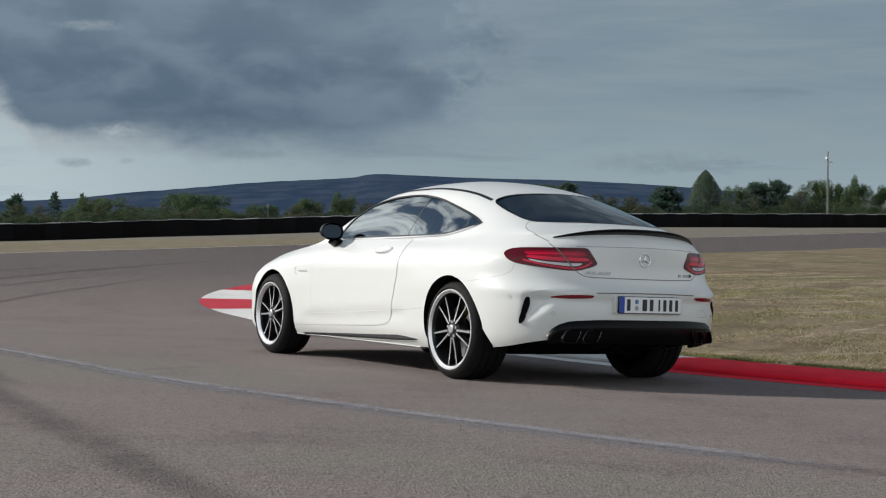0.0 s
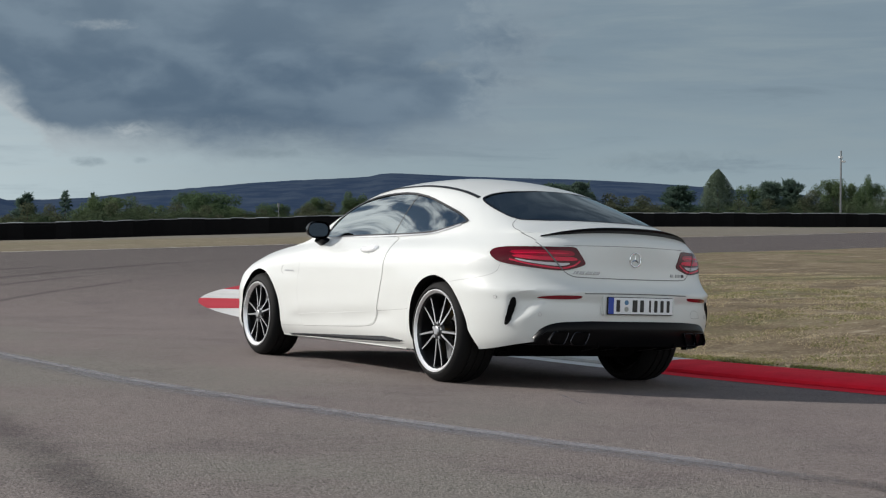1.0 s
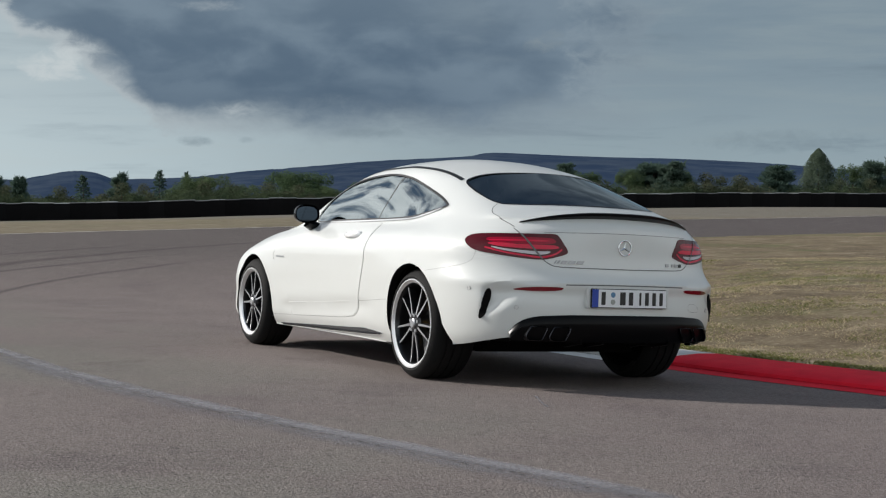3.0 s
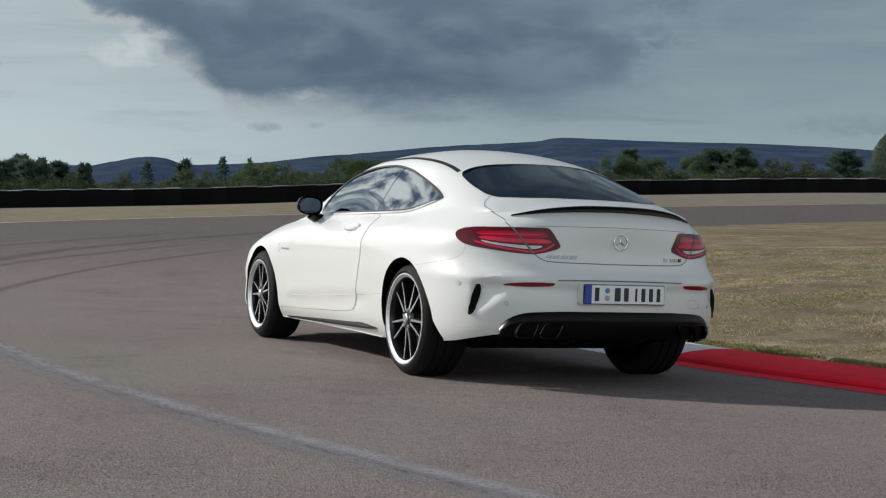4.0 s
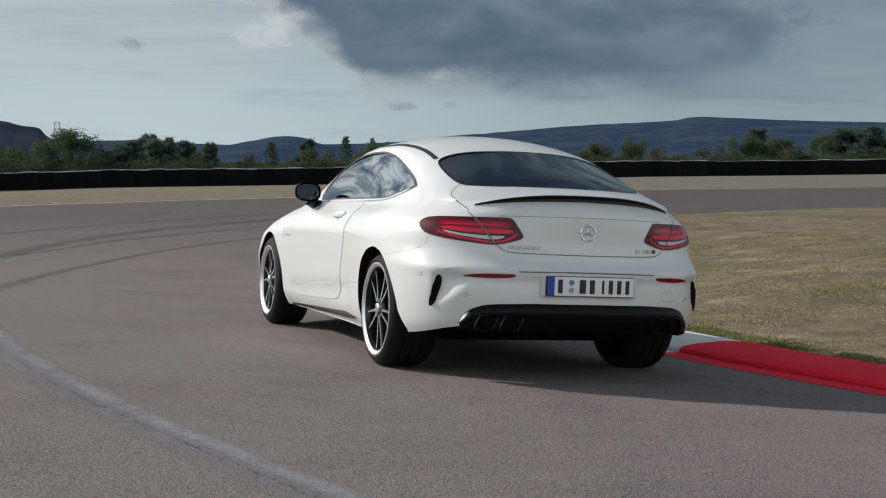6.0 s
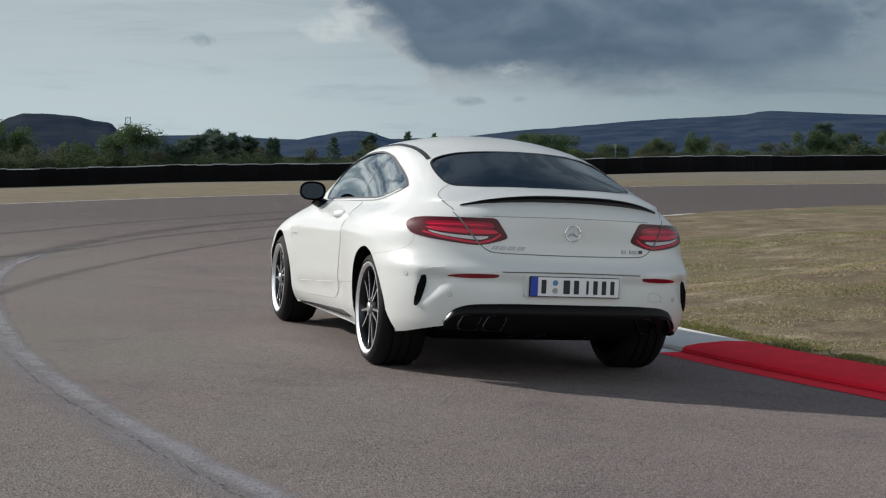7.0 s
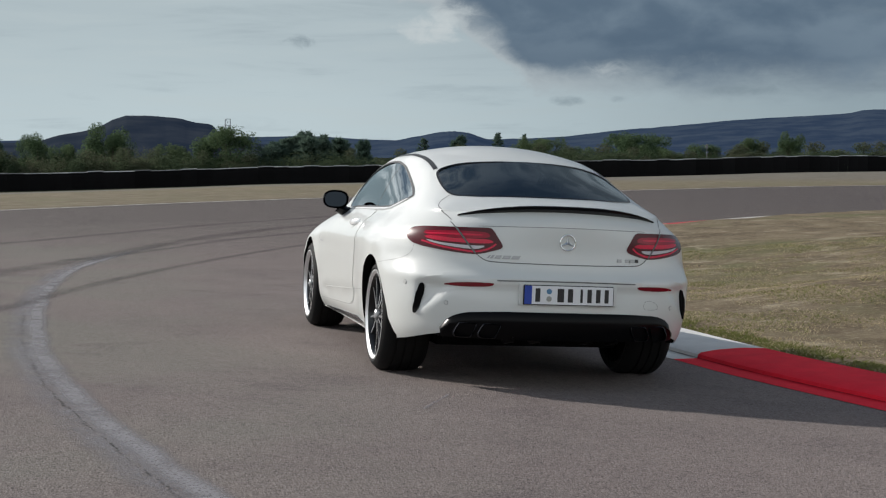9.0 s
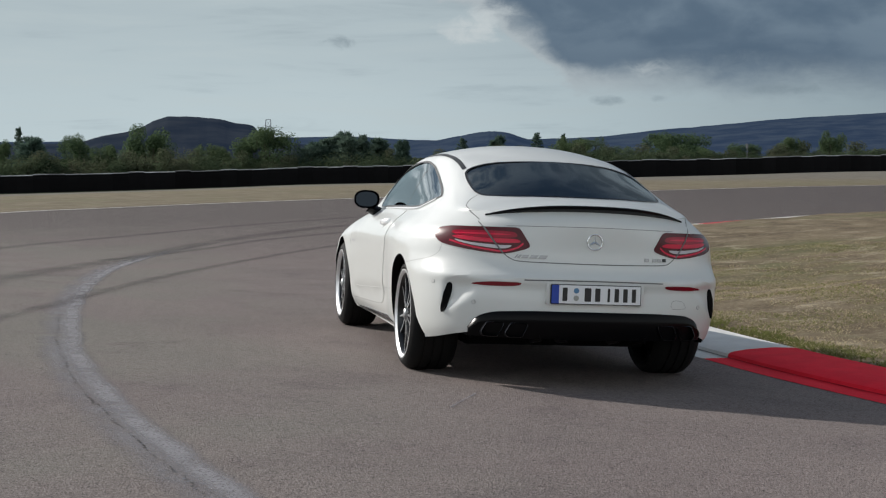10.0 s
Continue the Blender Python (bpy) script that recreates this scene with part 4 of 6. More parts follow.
def wheel(x, y, z, radius, width, rim_r, side, turn):
    """A wheel: rim with tyre, spokes, hub cap and brake disc."""
    h = width / 2
    bm = lathe([(-h + 0.010, rim_r + 0.006), (-h - 0.002, rim_r + 0.004), (-h - 0.002, rim_r - 0.003), (-h + 0.005, rim_r - 0.008), (-h + 0.011, rim_r - 0.019), (-h + 0.022, rim_r - 0.025), (-h + 0.05, rim_r - 0.033), (h - 0.05, rim_r - 0.035), (h, rim_r)], 72)
    for f in bm.faces:
        if f.calc_center_median().x > -h + 0.0165:
            f.material_index = 1
    rim = part("wheel", bm, [SILVER, RIM_BLACK], car, "black alloy wheel with a polished rim edge")
    rim.matrix_basis = Matrix.Translation((x, y, z)) @ (Matrix.Identity(4) if side < 0 else Matrix.Rotation(math.pi, 4, "Z"))
    prof = [(-h + 0.010, rim_r), (-h + 0.002, rim_r + 0.007), (-h - 0.003, rim_r + 0.016), (-h + 0.004, (rim_r + radius) / 2), (-h + 0.017, radius - 0.020), (-h + 0.033, radius - 0.006), (-h + 0.052, radius),
            (-0.062, radius), (-0.060, radius - 0.008), (-0.050, radius - 0.008), (-0.048, radius + 0.001), (-0.006, radius + 0.001), (-0.005, radius - 0.008), (0.005, radius - 0.008), (0.006, radius + 0.001),
            (0.048, radius + 0.001), (0.050, radius - 0.008), (0.060, radius - 0.008), (0.062, radius), (h - 0.045, radius), (h - 0.018, radius - 0.006), (h + 0.002, radius - 0.022), (h + 0.012, (rim_r + radius) / 2), (h, rim_r)]
    part("tyre", lathe(prof, 72), RUBBER, rim, "black low-profile tyre")
    for k in range(5):
        for s in (-1, 1):
            sp = part("spoke", spoke_mesh(0.050, rim_r - 0.020, s * 0.057), [RIM_BLACK, DULL_CHROME], rim)
            sp.matrix_basis = Matrix.Translation((-h + 0.026, 0, 0)) @ Matrix.Rotation(radians(turn + 72 * k + s * 1.0), 4, "X")
    part("hub_cap", lathe([(-h + 0.006, 0.0), (-h + 0.006, 0.024), (-h + 0.011, 0.031), (-h + 0.035, 0.033)], 32), DULL_CHROME, rim, "satin grey hub cap")
    part("hub", lathe([(-h + 0.020, 0.0), (-h + 0.020, 0.056), (-h + 0.034, 0.070), (-h + 0.10, 0.076)], 40), RIM_BLACK, rim)
    for k in range(5):
        a = radians(turn + 36 + 72 * k)
        bb = lathe([(0, 0.0), (0, 0.010), (0.012, 0.011)], 10)
        b = part("wheel_bolt", bb, DULL_CHROME, rim)
        b.location = (-h + 0.016, 0.050 * math.sin(a), 0.050 * math.cos(a))
    # black disc added so that the wheel's inner side stays dark
    part("inner_dark_disc", lathe([(0.05, 0.0), (0.05, 0.225), (0.065, 0.23), (0.065, 0.0)], 40), BLACK_PLASTIC, rim)
    part("brake_disc", lathe([(-0.02, 0.08), (-0.02, 0.185), (0.01, 0.185), (0.01, 0.08)], 56), DISC, rim, "steel brake disc")
    return rim


for side in (-1, 1):
    wheel(side * 0.760, -0.059, 0.3277, 0.332, 0.275, 0.2645, side, 33 if side < 0 else 20)
    wheel(side * 0.766, 2.761, 0.3307, 0.3307, 0.255, 0.2545, side, -9 if side < 0 else 5)
    for wy in (-0.059, 2.761):
        bm = bmesh.new()
        rows = []
        for i in range(9):
            a = radians(-28 + 62 * i / 8)
            sgn = -1 if wy < 1 else 1
            rows.append([bm.verts.new((side * xx, wy + sgn * r * math.cos(a), 0.33 + r * math.sin(a))) for xx, r in ((0.800, 0.125), (0.810, 0.15), (0.810, 0.195), (0.79, 0.222), (0.72, 0.222), (0.72, 0.125))])
        for a, b in zip(rows, rows[1:]):
            for j in range(6):
                bm.faces.new((a[j], a[(j + 1) % 6], b[(j + 1) % 6], b[j]))
        bm.faces.new(rows[0]), bm.faces.new(rows[-1][::-1])
        part("brake_caliper", bm, CALIPER if wy < 1 else DULL_CHROME, car, "bronze brake caliper")

# windows
def eased(bm, axis):
    """Draws a pane onto one smooth curved surface, so that it mirrors without ripples."""
    p = np.array([v.co for v in bm.verts])
    u, w = (p[:, 1], p[:, 2] - 1.1) if axis == 0 else (p[:, 0], p[:, 1])
    terms = [u ** i * w ** j for i in range(5) for j in range(4) if i + j < 4]
    fit = np.linalg.lstsq(np.stack(terms, 1), p[:, axis], rcond=None)[0]
    for v, q in zip(bm.verts, np.stack(terms, 1) @ fit):
        v.co[axis] = q
    bmesh.ops.delete(bm, geom=list({v for e in bm.edges if e.is_boundary for v in e.verts}), context="VERTS")
    bm.normal_update()
    way = sum((f.normal for f in bm.faces), Vector())[axis]
    if way * (1 if axis == 2 else math.copysign(1, p[0, 0])) < 0:
        bmesh.ops.reverse_faces(bm, faces=bm.faces)
    return bm


for side in (-1, 1):
    link("side_window", eased(patch(SIDE_GLASS, "flank", side, 0.000, 0.004, 0.05), 0), GLASS_SIDE, car, "glossy tinted side window", 60, False)
    part("window_trim", strip(SIDE_GLASS, "flank", 0.006, side, 0.004, True), BLACK_TRIM, car, "black window surround")
    part("window_divider", strip(fine_line([(0.70, 1.245), (0.745, 1.10), (0.79, 0.966)]), "flank", 0.004, side, 0.004), BLACK_TRIM, car)
    # chrome strip along the foot of the side windows
    part("chrome_strip", strip(fine_line([(1.83, 0.938), (1.2, 0.948), (0.6, 0.956), (0.26, 0.964), (0.08, 0.991), (-0.06, 1.026)]), "flank", 0.005, side, 0.006), DULL_CHROME, car, "satin chrome strip")
    part("roof_moulding", strip(fine_line([(side * 0.535, 0.02), (side * 0.528, 0.3), (side * 0.535, 0.7), (side * 0.55, 1.1), (side * 0.565, 1.35)]), "top", 0.013, side, 0.002), BLACK_TRIM, car, "black roof moulding")
link("rear_window", eased(patch(REAR_GLASS, "top", -1, 0.000, 0.004, 0.05), 2), GLASS_REAR, car, "dark privacy rear window", 60, False)
part("rear_window_border", strip(REAR_GLASS, "top", 0.007, -1, 0.002, True), BLACK_GLOSS, car)
part("windscreen", patch(FRONT_GLASS, "top", -1, 0.000, 0.004, 0.06), GLASS_SIDE, car, "windscreen glass")
part("windscreen_border", strip(FRONT_GLASS, "top", 0.016, -1, 0.002, True), BLACK_TRIM, car)

# cabin
bm = bmesh.new()
box(bm, (-0.66, -0.55, 0.30), (0.66, 2.2, 0.42), 0.03)
box(bm, (-0.66, -0.62, 0.42), (0.66, -0.30, 0.93), 0.05)
box(bm, (-0.68, 1.72, 0.42), (0.68, 2.25, 0.90), 0.06)
part("cabin_lining", bm, CABIN, car)
for sx in (-1, 1):
    bm = bmesh.new()
    box(bm, (sx * 0.36 - 0.25, 0.95, 0.42), (sx * 0.36 + 0.25, 1.45, 0.60), 0.05)
    box(bm, (sx * 0.36 - 0.23, 0.72, 0.52), (sx * 0.36 + 0.23, 0.92, 1.02), 0.06)
    box(bm, (sx * 0.36 - 0.12, 0.66, 1.02), (sx * 0.36 + 0.12, 0.76, 1.16), 0.04)
    part("front_seat", bm, CABIN, car)
    bm = bmesh.new()
    box(bm, (sx * 0.30 - 0.24, -0.10, 0.42), (sx * 0.30 + 0.24, 0.35, 0.60), 0.05)
    box(bm, (sx * 0.30 - 0.24, -0.28, 0.55), (sx * 0.30 + 0.24, -0.12, 0.98), 0.05)
    part("rear_seat", bm, CABIN, car)

# doors: a panel proud of the gap round it
DOOR = rounded([(1.995, 0.86), (1.998, 0.78), (2.012, 0.70), (2.038, 0.62), (2.048, 0.53), (2.040, 0.42), (2.018, 0.33), (1.990, 0.278), (1.90, 0.273), (1.5, 0.288), (1.1, 0.303), (0.90, 0.317), (0.815, 0.333), (0.768, 0.372), (0.742, 0.44), (0.692, 0.57), (0.657, 0.66), (0.638, 0.75), (0.640, 0.83), (0.665, 0.91), (0.705, 0.943), (1.0, 0.945), (1.4, 0.943), (1.8, 0.938), (1.975, 0.915)])
for side in (-1, 1):
    part("door_gap", strip(DOOR, "flank", 0.0014, side, 0.0008, True), SEAM_GREY, car)
    door = part("door", patch(shrink(DOOR, 0.9955), "flank", side, 0.0025, 0.004, 0.04), WHITE, car, "white painted door")
    bm = bmesh.new()
    rows = []
    for i in range(15):
        u = i / 14
        y = 1.065 - 0.235 * u
        out = 0.034 * math.sin(math.pi * min(1, max(0, u))) ** 0.5
        hh = 0.014 + 0.009 * u
        base, nrm = drop("flank", y, 0.852 + 0.008 * u, side)
        row = []
        for k in range(8):
            a = 2 * math.pi * k / 8
            row.append(bm.verts.new(base + Vector((side * (out + 0.009 * math.cos(a)), 0, hh * math.sin(a)))))
        rows.append(row)
    for a, b in zip(rows, rows[1:]):
        for k in range(8):
            bm.faces.new((a[k], a[(k + 1) % 8], b[(k + 1) % 8], b[k]))
    bm.faces.new(rows[0][::-1]), bm.faces.new(rows[-1])
    part("handle", bm, HANDLE, door, "bright chrome door handle")
    part("handle_recess", patch(rounded([(1.03, 0.850), (0.99, 0.876), (0.92, 0.878), (0.87, 0.850), (0.92, 0.822), (0.99, 0.820)]), "flank", side, 0.0035, 0.002), WHITE, door)
    part("lower_panel", patch([(2.024, 0.362), (1.5, 0.389), (1.0, 0.415), (0.757, 0.426), (0.776, 0.378), (0.822, 0.340), (0.91, 0.322), (1.1, 0.309), (1.5, 0.294), (1.90, 0.279), (1.984, 0.284), (2.008, 0.33)], "flank", side, 0.0040, 0.003, 0.06), WHITE, door)
    # sill strip
    SILL = [(2.30, 0.198), (1.65, 0.222), (1.0, 0.244), (0.70, 0.256), (0.56, 0.251), (0.385, 0.241), (0.42, 0.234), (0.80, 0.220), (1.65, 0.203), (2.25, 0.193)]
    part("sill_strip", patch(SILL, "flank", side, 0.004, 0.008, 0.06), SILL_GREY, car, "gloss black sill strip")
    part("sill_edge", strip(fine_line([(2.25, 0.194), (1.65, 0.205), (0.80, 0.223), (0.42, 0.236)]), "flank", 0.0035, side, 0.0105), BLACK_TRIM, car)
    bm = bmesh.new()
    sec = [(-0.01, 0.200), (0.003, 0.195), (0.002, 0.182), (-0.04, 0.172)]
    rows = []
    for i in range(25):
        y = 0.40 + 2.0 * i / 24
        x0 = width_at(y) * 0.905
        rows.append([bm.verts.new((side * (x0 + dx), y, z)) for dx, z in sec])
    for a, b in zip(rows, rows[1:]):
        for k in range(4):
            bm.faces.new((a[k], a[(k + 1) % 4], b[(k + 1) % 4], b[k]))
    bm.faces.new(rows[0]), bm.faces.new(rows[-1][::-1])
    part("side_skirt", bm, WHITE, car, "white side skirt")
    # wing badge, drawn as plain bars
    part("wing_badge", strip([(2.255, 0.689), (2.10, 0.688)], "flank", 0.0055, side, 0.003), DULL_CHROME, car, "small chrome wing badge")
    part("wing_badge_bracket", strip(fine_line([(2.292, 0.728), (2.313, 0.712), (2.313, 0.676), (2.288, 0.660)], 0.01), "flank", 0.0018, side, 0.002), GAP_AND_SHADE, car)
    # seam from the rear wheel arch to the lamp, and from the sill to the arch
    part("bumper_gap", strip(fine_line([(-0.28, 0.652), (-0.40, 0.666), (-0.52, 0.683), (-0.60, 0.703), (-0.645, 0.735), (-0.655, 0.785)]), "flank", 0.0008, side, 0.0008), SEAM_GREY, car)
    part("sill_gap", strip(fine_line([(0.75, 0.428), (0.5, 0.443), (0.265, 0.459)]), "flank", 0.0009, side, 0.0008), SEAM_GREY, car)
    part("sill_gap", strip(fine_line([(2.02, 0.270), (2.2, 0.263), (2.37, 0.257)]), "flank", 0.0011, side, 0.0008), SEAM_GREY, car)
    # door mirror
    bm = bmesh.new()
    rows = []
    for i in range(13):
        u = i / 12
        a = math.pi * u
        rows.append([bm.verts.new((side * (0.868 + 0.092 * math.copysign(abs(math.cos(t)) ** 0.75, math.cos(t)) * (math.sin(a * 0.5 + 0.0) ** 0.5 if u < 1 else 1)),
                                   1.865 - 0.14 * u, 0.999 + 0.066 * math.copysign(abs(math.sin(t)) ** 0.8, math.sin(t)) * (math.sin(a * 0.5) ** 0.5 if u < 1 else 1)))
                     for t in [2 * math.pi * k / 24 for k in range(24)]])
    for a, b in zip(rows, rows[1:]):
        for k in range(24):
            bm.faces.new((a[k], a[(k + 1) % 24], b[(k + 1) % 24], b[k]))
    inner = [bm.verts.new((v.co.x * 1.0 + (side * 0.868 - v.co.x) * 0.08, v.co.y + 0.012, v.co.z + (0.999 - v.co.z) * 0.08)) for v in rows[-1]]
    for k in range(24):
        bm.faces.new((rows[-1][k], rows[-1][(k + 1) % 24], inner[(k + 1) % 24], inner[k]))
    bmesh.ops.remove_doubles(bm, verts=bm.verts, dist=0.0004)
    mirror = part("door_mirror", bm, BLACK_GLOSS, car, "gloss black door mirror")
    bm = bmesh.new()
    bm.faces.new([bm.verts.new((side * (0.868 + 0.077 * math.copysign(abs(math.cos(t)) ** 0.75, math.cos(t))), 1.736, 0.999 + 0.053 * math.copysign(abs(math.sin(t)) ** 0.8, math.sin(t)))) for t in [2 * math.pi * k / 24 for k in range(24)]])
    bmesh.ops.rotate(bm, cent=(side * 0.868, 1.736, 0.99), matrix=Matrix.Rotation(side * radians(6), 3, "Z"), verts=bm.verts)
    part("mirror_glass", bm, MIRROR, mirror, "mirror glass", 0)
    bm = bmesh.new()
    rows = []
    for i in range(7):
        u = i / 6
        c = Vector((side * (0.835 - 0.09 * u), 1.795 + 0.02 * u, 0.935 - 0.035 * u))
        rows.append([bm.verts.new(c + Vector((side * 0.026 * math.cos(t) * (1 + u), 0.05 * math.sin(t) * (1 + 0.3 * u), -0.026 * math.cos(t)))) for t in [2 * math.pi * k / 12 for k in range(12)]])
    for a, b in zip(rows, rows[1:]):
        for k in range(12):
            bm.faces.new((a[k], a[(k + 1) % 12], b[(k + 1) % 12], b[k]))
    part("mirror_foot", bm, BLACK_GLOSS, mirror)

# boot lid and its seams
LID = fine_line([(-0.619, 0.913), (-0.589, 0.868), (-0.542, 0.799), (-0.499, 0.745), (-0.455, 0.713), (-0.40, 0.703), (-0.2, 0.700), (0, 0.699), (0.2, 0.700), (0.40, 0.703), (0.455, 0.713), (0.499, 0.745), (0.542, 0.799), (0.589, 0.868), (0.619, 0.913)])
part("boot_gap", strip(LID, "tail", 0.0026, -1, 0.001), GAP_AND_SHADE, car)
part("boot_lid_gap", strip(fine_line([(-0.612, -0.768), (-0.621, -0.74), (-0.645, -0.655), (-0.650, -0.605), (-0.643, -0.565), (-0.613, -0.505), (-0.553, -0.458)]), "top", 0.002, -1, 0.001), GAP_AND_SHADE, car)
part("boot_lid_gap", strip(fine_line([(0.612, -0.768), (0.621, -0.74), (0.645, -0.655), (0.650, -0.605), (0.643, -0.565), (0.613, -0.505), (0.553, -0.458)]), "top", 0.002, -1, 0.001), GAP_AND_SHADE, car)
# shade of the lid's crease, drawn as a thin dark strip
part("lid_crease_shade", strip(fine_line([(-0.485, 0.896), (-0.34, 0.899), (-0.15, 0.902), (0, 0.903), (0.15, 0.902), (0.34, 0.899), (0.485, 0.896)]), "tail", 0.0013, -1, 0.0008), GAP_AND_SHADE, car)
# lip spoiler
bm = bmesh.new()
rows = []
for i in range(41):
    u = -1 + 2 * i / 40
    x = 0.58 * u
    y = -0.955 + 0.158 * abs(u) ** 2.6
    base, _ = drop("top", x, y + 0.03)
    k = max(0.25, 1 - 0.8 * abs(u) ** 3)
    rows.append([bm.verts.new(base + Vector((0, dy * k, dz * k))) for dy, dz in ((0.045, -0.006), (0.01, 0.014), (-0.03, 0.032), (-0.040, 0.027), (-0.036, 0.013), (0.0, -0.008))])
for a, b in zip(rows, rows[1:]):
    for k in range(6):
        bm.faces.new((a[k], a[(k + 1) % 6], b[(k + 1) % 6], b[k]))
bm.faces.new(rows[0]), bm.faces.new(rows[-1][::-1])
part("lip_spoiler", bm, DIFFUSER_BLACK, car, "gloss black lip spoiler on the boot lid")

# tail lamps: drawn from the tail, wrapping round the corner
def lamp(sx):
    f = (lambda p: p) if sx < 0 else mirrored
    lens = part("tail_lamp", patch(f(rounded([(-0.824, 0.829), (-0.815, 0.850), (-0.796, 0.866), (-0.748, 0.880), (-0.60, 0.885), (-0.50, 0.887), (-0.432, 0.888), (-0.410, 0.876), (-0.392, 0.848), (-0.367, 0.808), (-0.360, 0.788), (-0.372, 0.776), (-0.410, 0.762), (-0.499, 0.742), (-0.612, 0.748), (-0.756, 0.771), (-0.811, 0.794)])), "tail", sx, 0.004, 0.012, 0.03), DARK_LENS, car, "dark red tail lamp")
    part("red_band", patch(f(rounded([(-0.74, 0.855), (-0.62, 0.863), (-0.50, 0.865), (-0.44, 0.859), (-0.43, 0.837), (-0.50, 0.829), (-0.62, 0.827), (-0.73, 0.833)])), "tail", sx, 0.0055, 0.002, 0.03), RED_LENS, lens)
    part("red_band", patch(f(rounded([(-0.73, 0.830), (-0.62, 0.825), (-0.50, 0.825), (-0.43, 0.823), (-0.41, 0.809), (-0.45, 0.802), (-0.56, 0.801), (-0.68, 0.807), (-0.74, 0.819)])), "tail", sx, 0.0065, 0.002, 0.03), LIT_RED, lens, "bright red band")
    part("red_band", patch(f(rounded([(-0.73, 0.845), (-0.62, 0.850), (-0.50, 0.851), (-0.46, 0.847), (-0.50, 0.842), (-0.62, 0.841), (-0.73, 0.839)])), "tail", sx, 0.0065, 0.002, 0.03), LIT_RED, lens)
    part("clear_band", patch(f(rounded([(-0.735, 0.809), (-0.68, 0.798), (-0.58, 0.790), (-0.50, 0.788), (-0.46, 0.789), (-0.462, 0.781), (-0.49, 0.771), (-0.55, 0.770), (-0.66, 0.783), (-0.72, 0.797)])), "tail", sx, 0.0065, 0.002, 0.03), CLEAR_LENS, lens, "clear lamp band")
    part("red_edge", strip(f(fine_line([(-0.76, 0.802), (-0.68, 0.777), (-0.58, 0.761), (-0.50, 0.755), (-0.43, 0.775), (-0.395, 0.802)])), "tail", 0.005, sx, 0.0065), LIT_RED, lens)
    part("lamp_gap", strip(f(fine_line([(-0.597, 0.884), (-0.565, 0.835), (-0.53, 0.785), (-0.500, 0.745)])), "tail", 0.0045, sx, 0.008), GAP_AND_SHADE, lens)


lamp(-1), lamp(1)

# emblem and badges as plain shapes
bm = bmesh.new()
rows = []
for i in range(40):
    a = 2 * math.pi * i / 40
    rows.append([])
    for k in range(8):
        b = 2 * math.pi * k / 8
        r = 0.043 + 0.0045 * math.cos(b)
        q, nrm = drop("tail", r * math.cos(a), 0.823 + r * math.sin(a), -1, 0.004 + 0.004 * math.sin(b))
        rows[-1].append(bm.verts.new(q))
for i in range(40):
    for k in range(8):
        bm.faces.new((rows[i][k], rows[(i + 1) % 40][k], rows[(i + 1) % 40][(k + 1) % 8], rows[i][(k + 1) % 8]))
part("round_emblem", bm, CHROME, car, "round chrome emblem")
for a in (90, 210, 330):
    bm = bmesh.new()
    c, t = Vector((math.cos(radians(a)), math.sin(radians(a)))), Vector((-math.sin(radians(a)), math.cos(radians(a))))
    foot = [bm.verts.new(drop("tail", q.x, 0.823 + q.y, -1, 0.002)[0]) for q in (c * -0.005, t * 0.0075, c * 0.041 + t * 0.0012, c * 0.041 - t * 0.0012, t * -0.0075)]
    ridge_a, ridge_b = (bm.verts.new(drop("tail", q.x, 0.823 + q.y, -1, 0.008)[0]) for q in (c * 0.0, c * 0.041))
    bm.faces.new((foot[0], foot[1], ridge_a)), bm.faces.new((foot[1], foot[2], ridge_b, ridge_a)), bm.faces.new((foot[3], foot[4], ridge_a, ridge_b)), bm.faces.new((foot[4], foot[0], ridge_a))
    part("emblem_arm", bm, CHROME, car, "chrome emblem arm", 0)
# lettering on the lid as small leaning chrome bars
for x0, x1, lean in ((-0.428, -0.420, 0.014), (-0.414, -0.400, 0.014), (-0.394, -0.362, 0.012), (-0.352, -0.312, 0.012), (-0.304, -0.262, 0.012), (0.300, 0.326, 0.0), (0.350, 0.374, 0.0), (0.380, 0.406, 0.0)):
    part("badge_bar", patch([(x0 - lean, 0.722), (x1 - lean, 0.722), (x1, 0.740), (x0, 0.740)], "tail", -1, 0.005, 0.004), DISC, car, "chrome badge bar")
part("badge_bar", patch([(0.414, 0.722), (0.436, 0.722), (0.436, 0.741), (0.414, 0.741)], "tail", -1, 0.005, 0.004), PLATE_BLACK, car, "black badge tile")

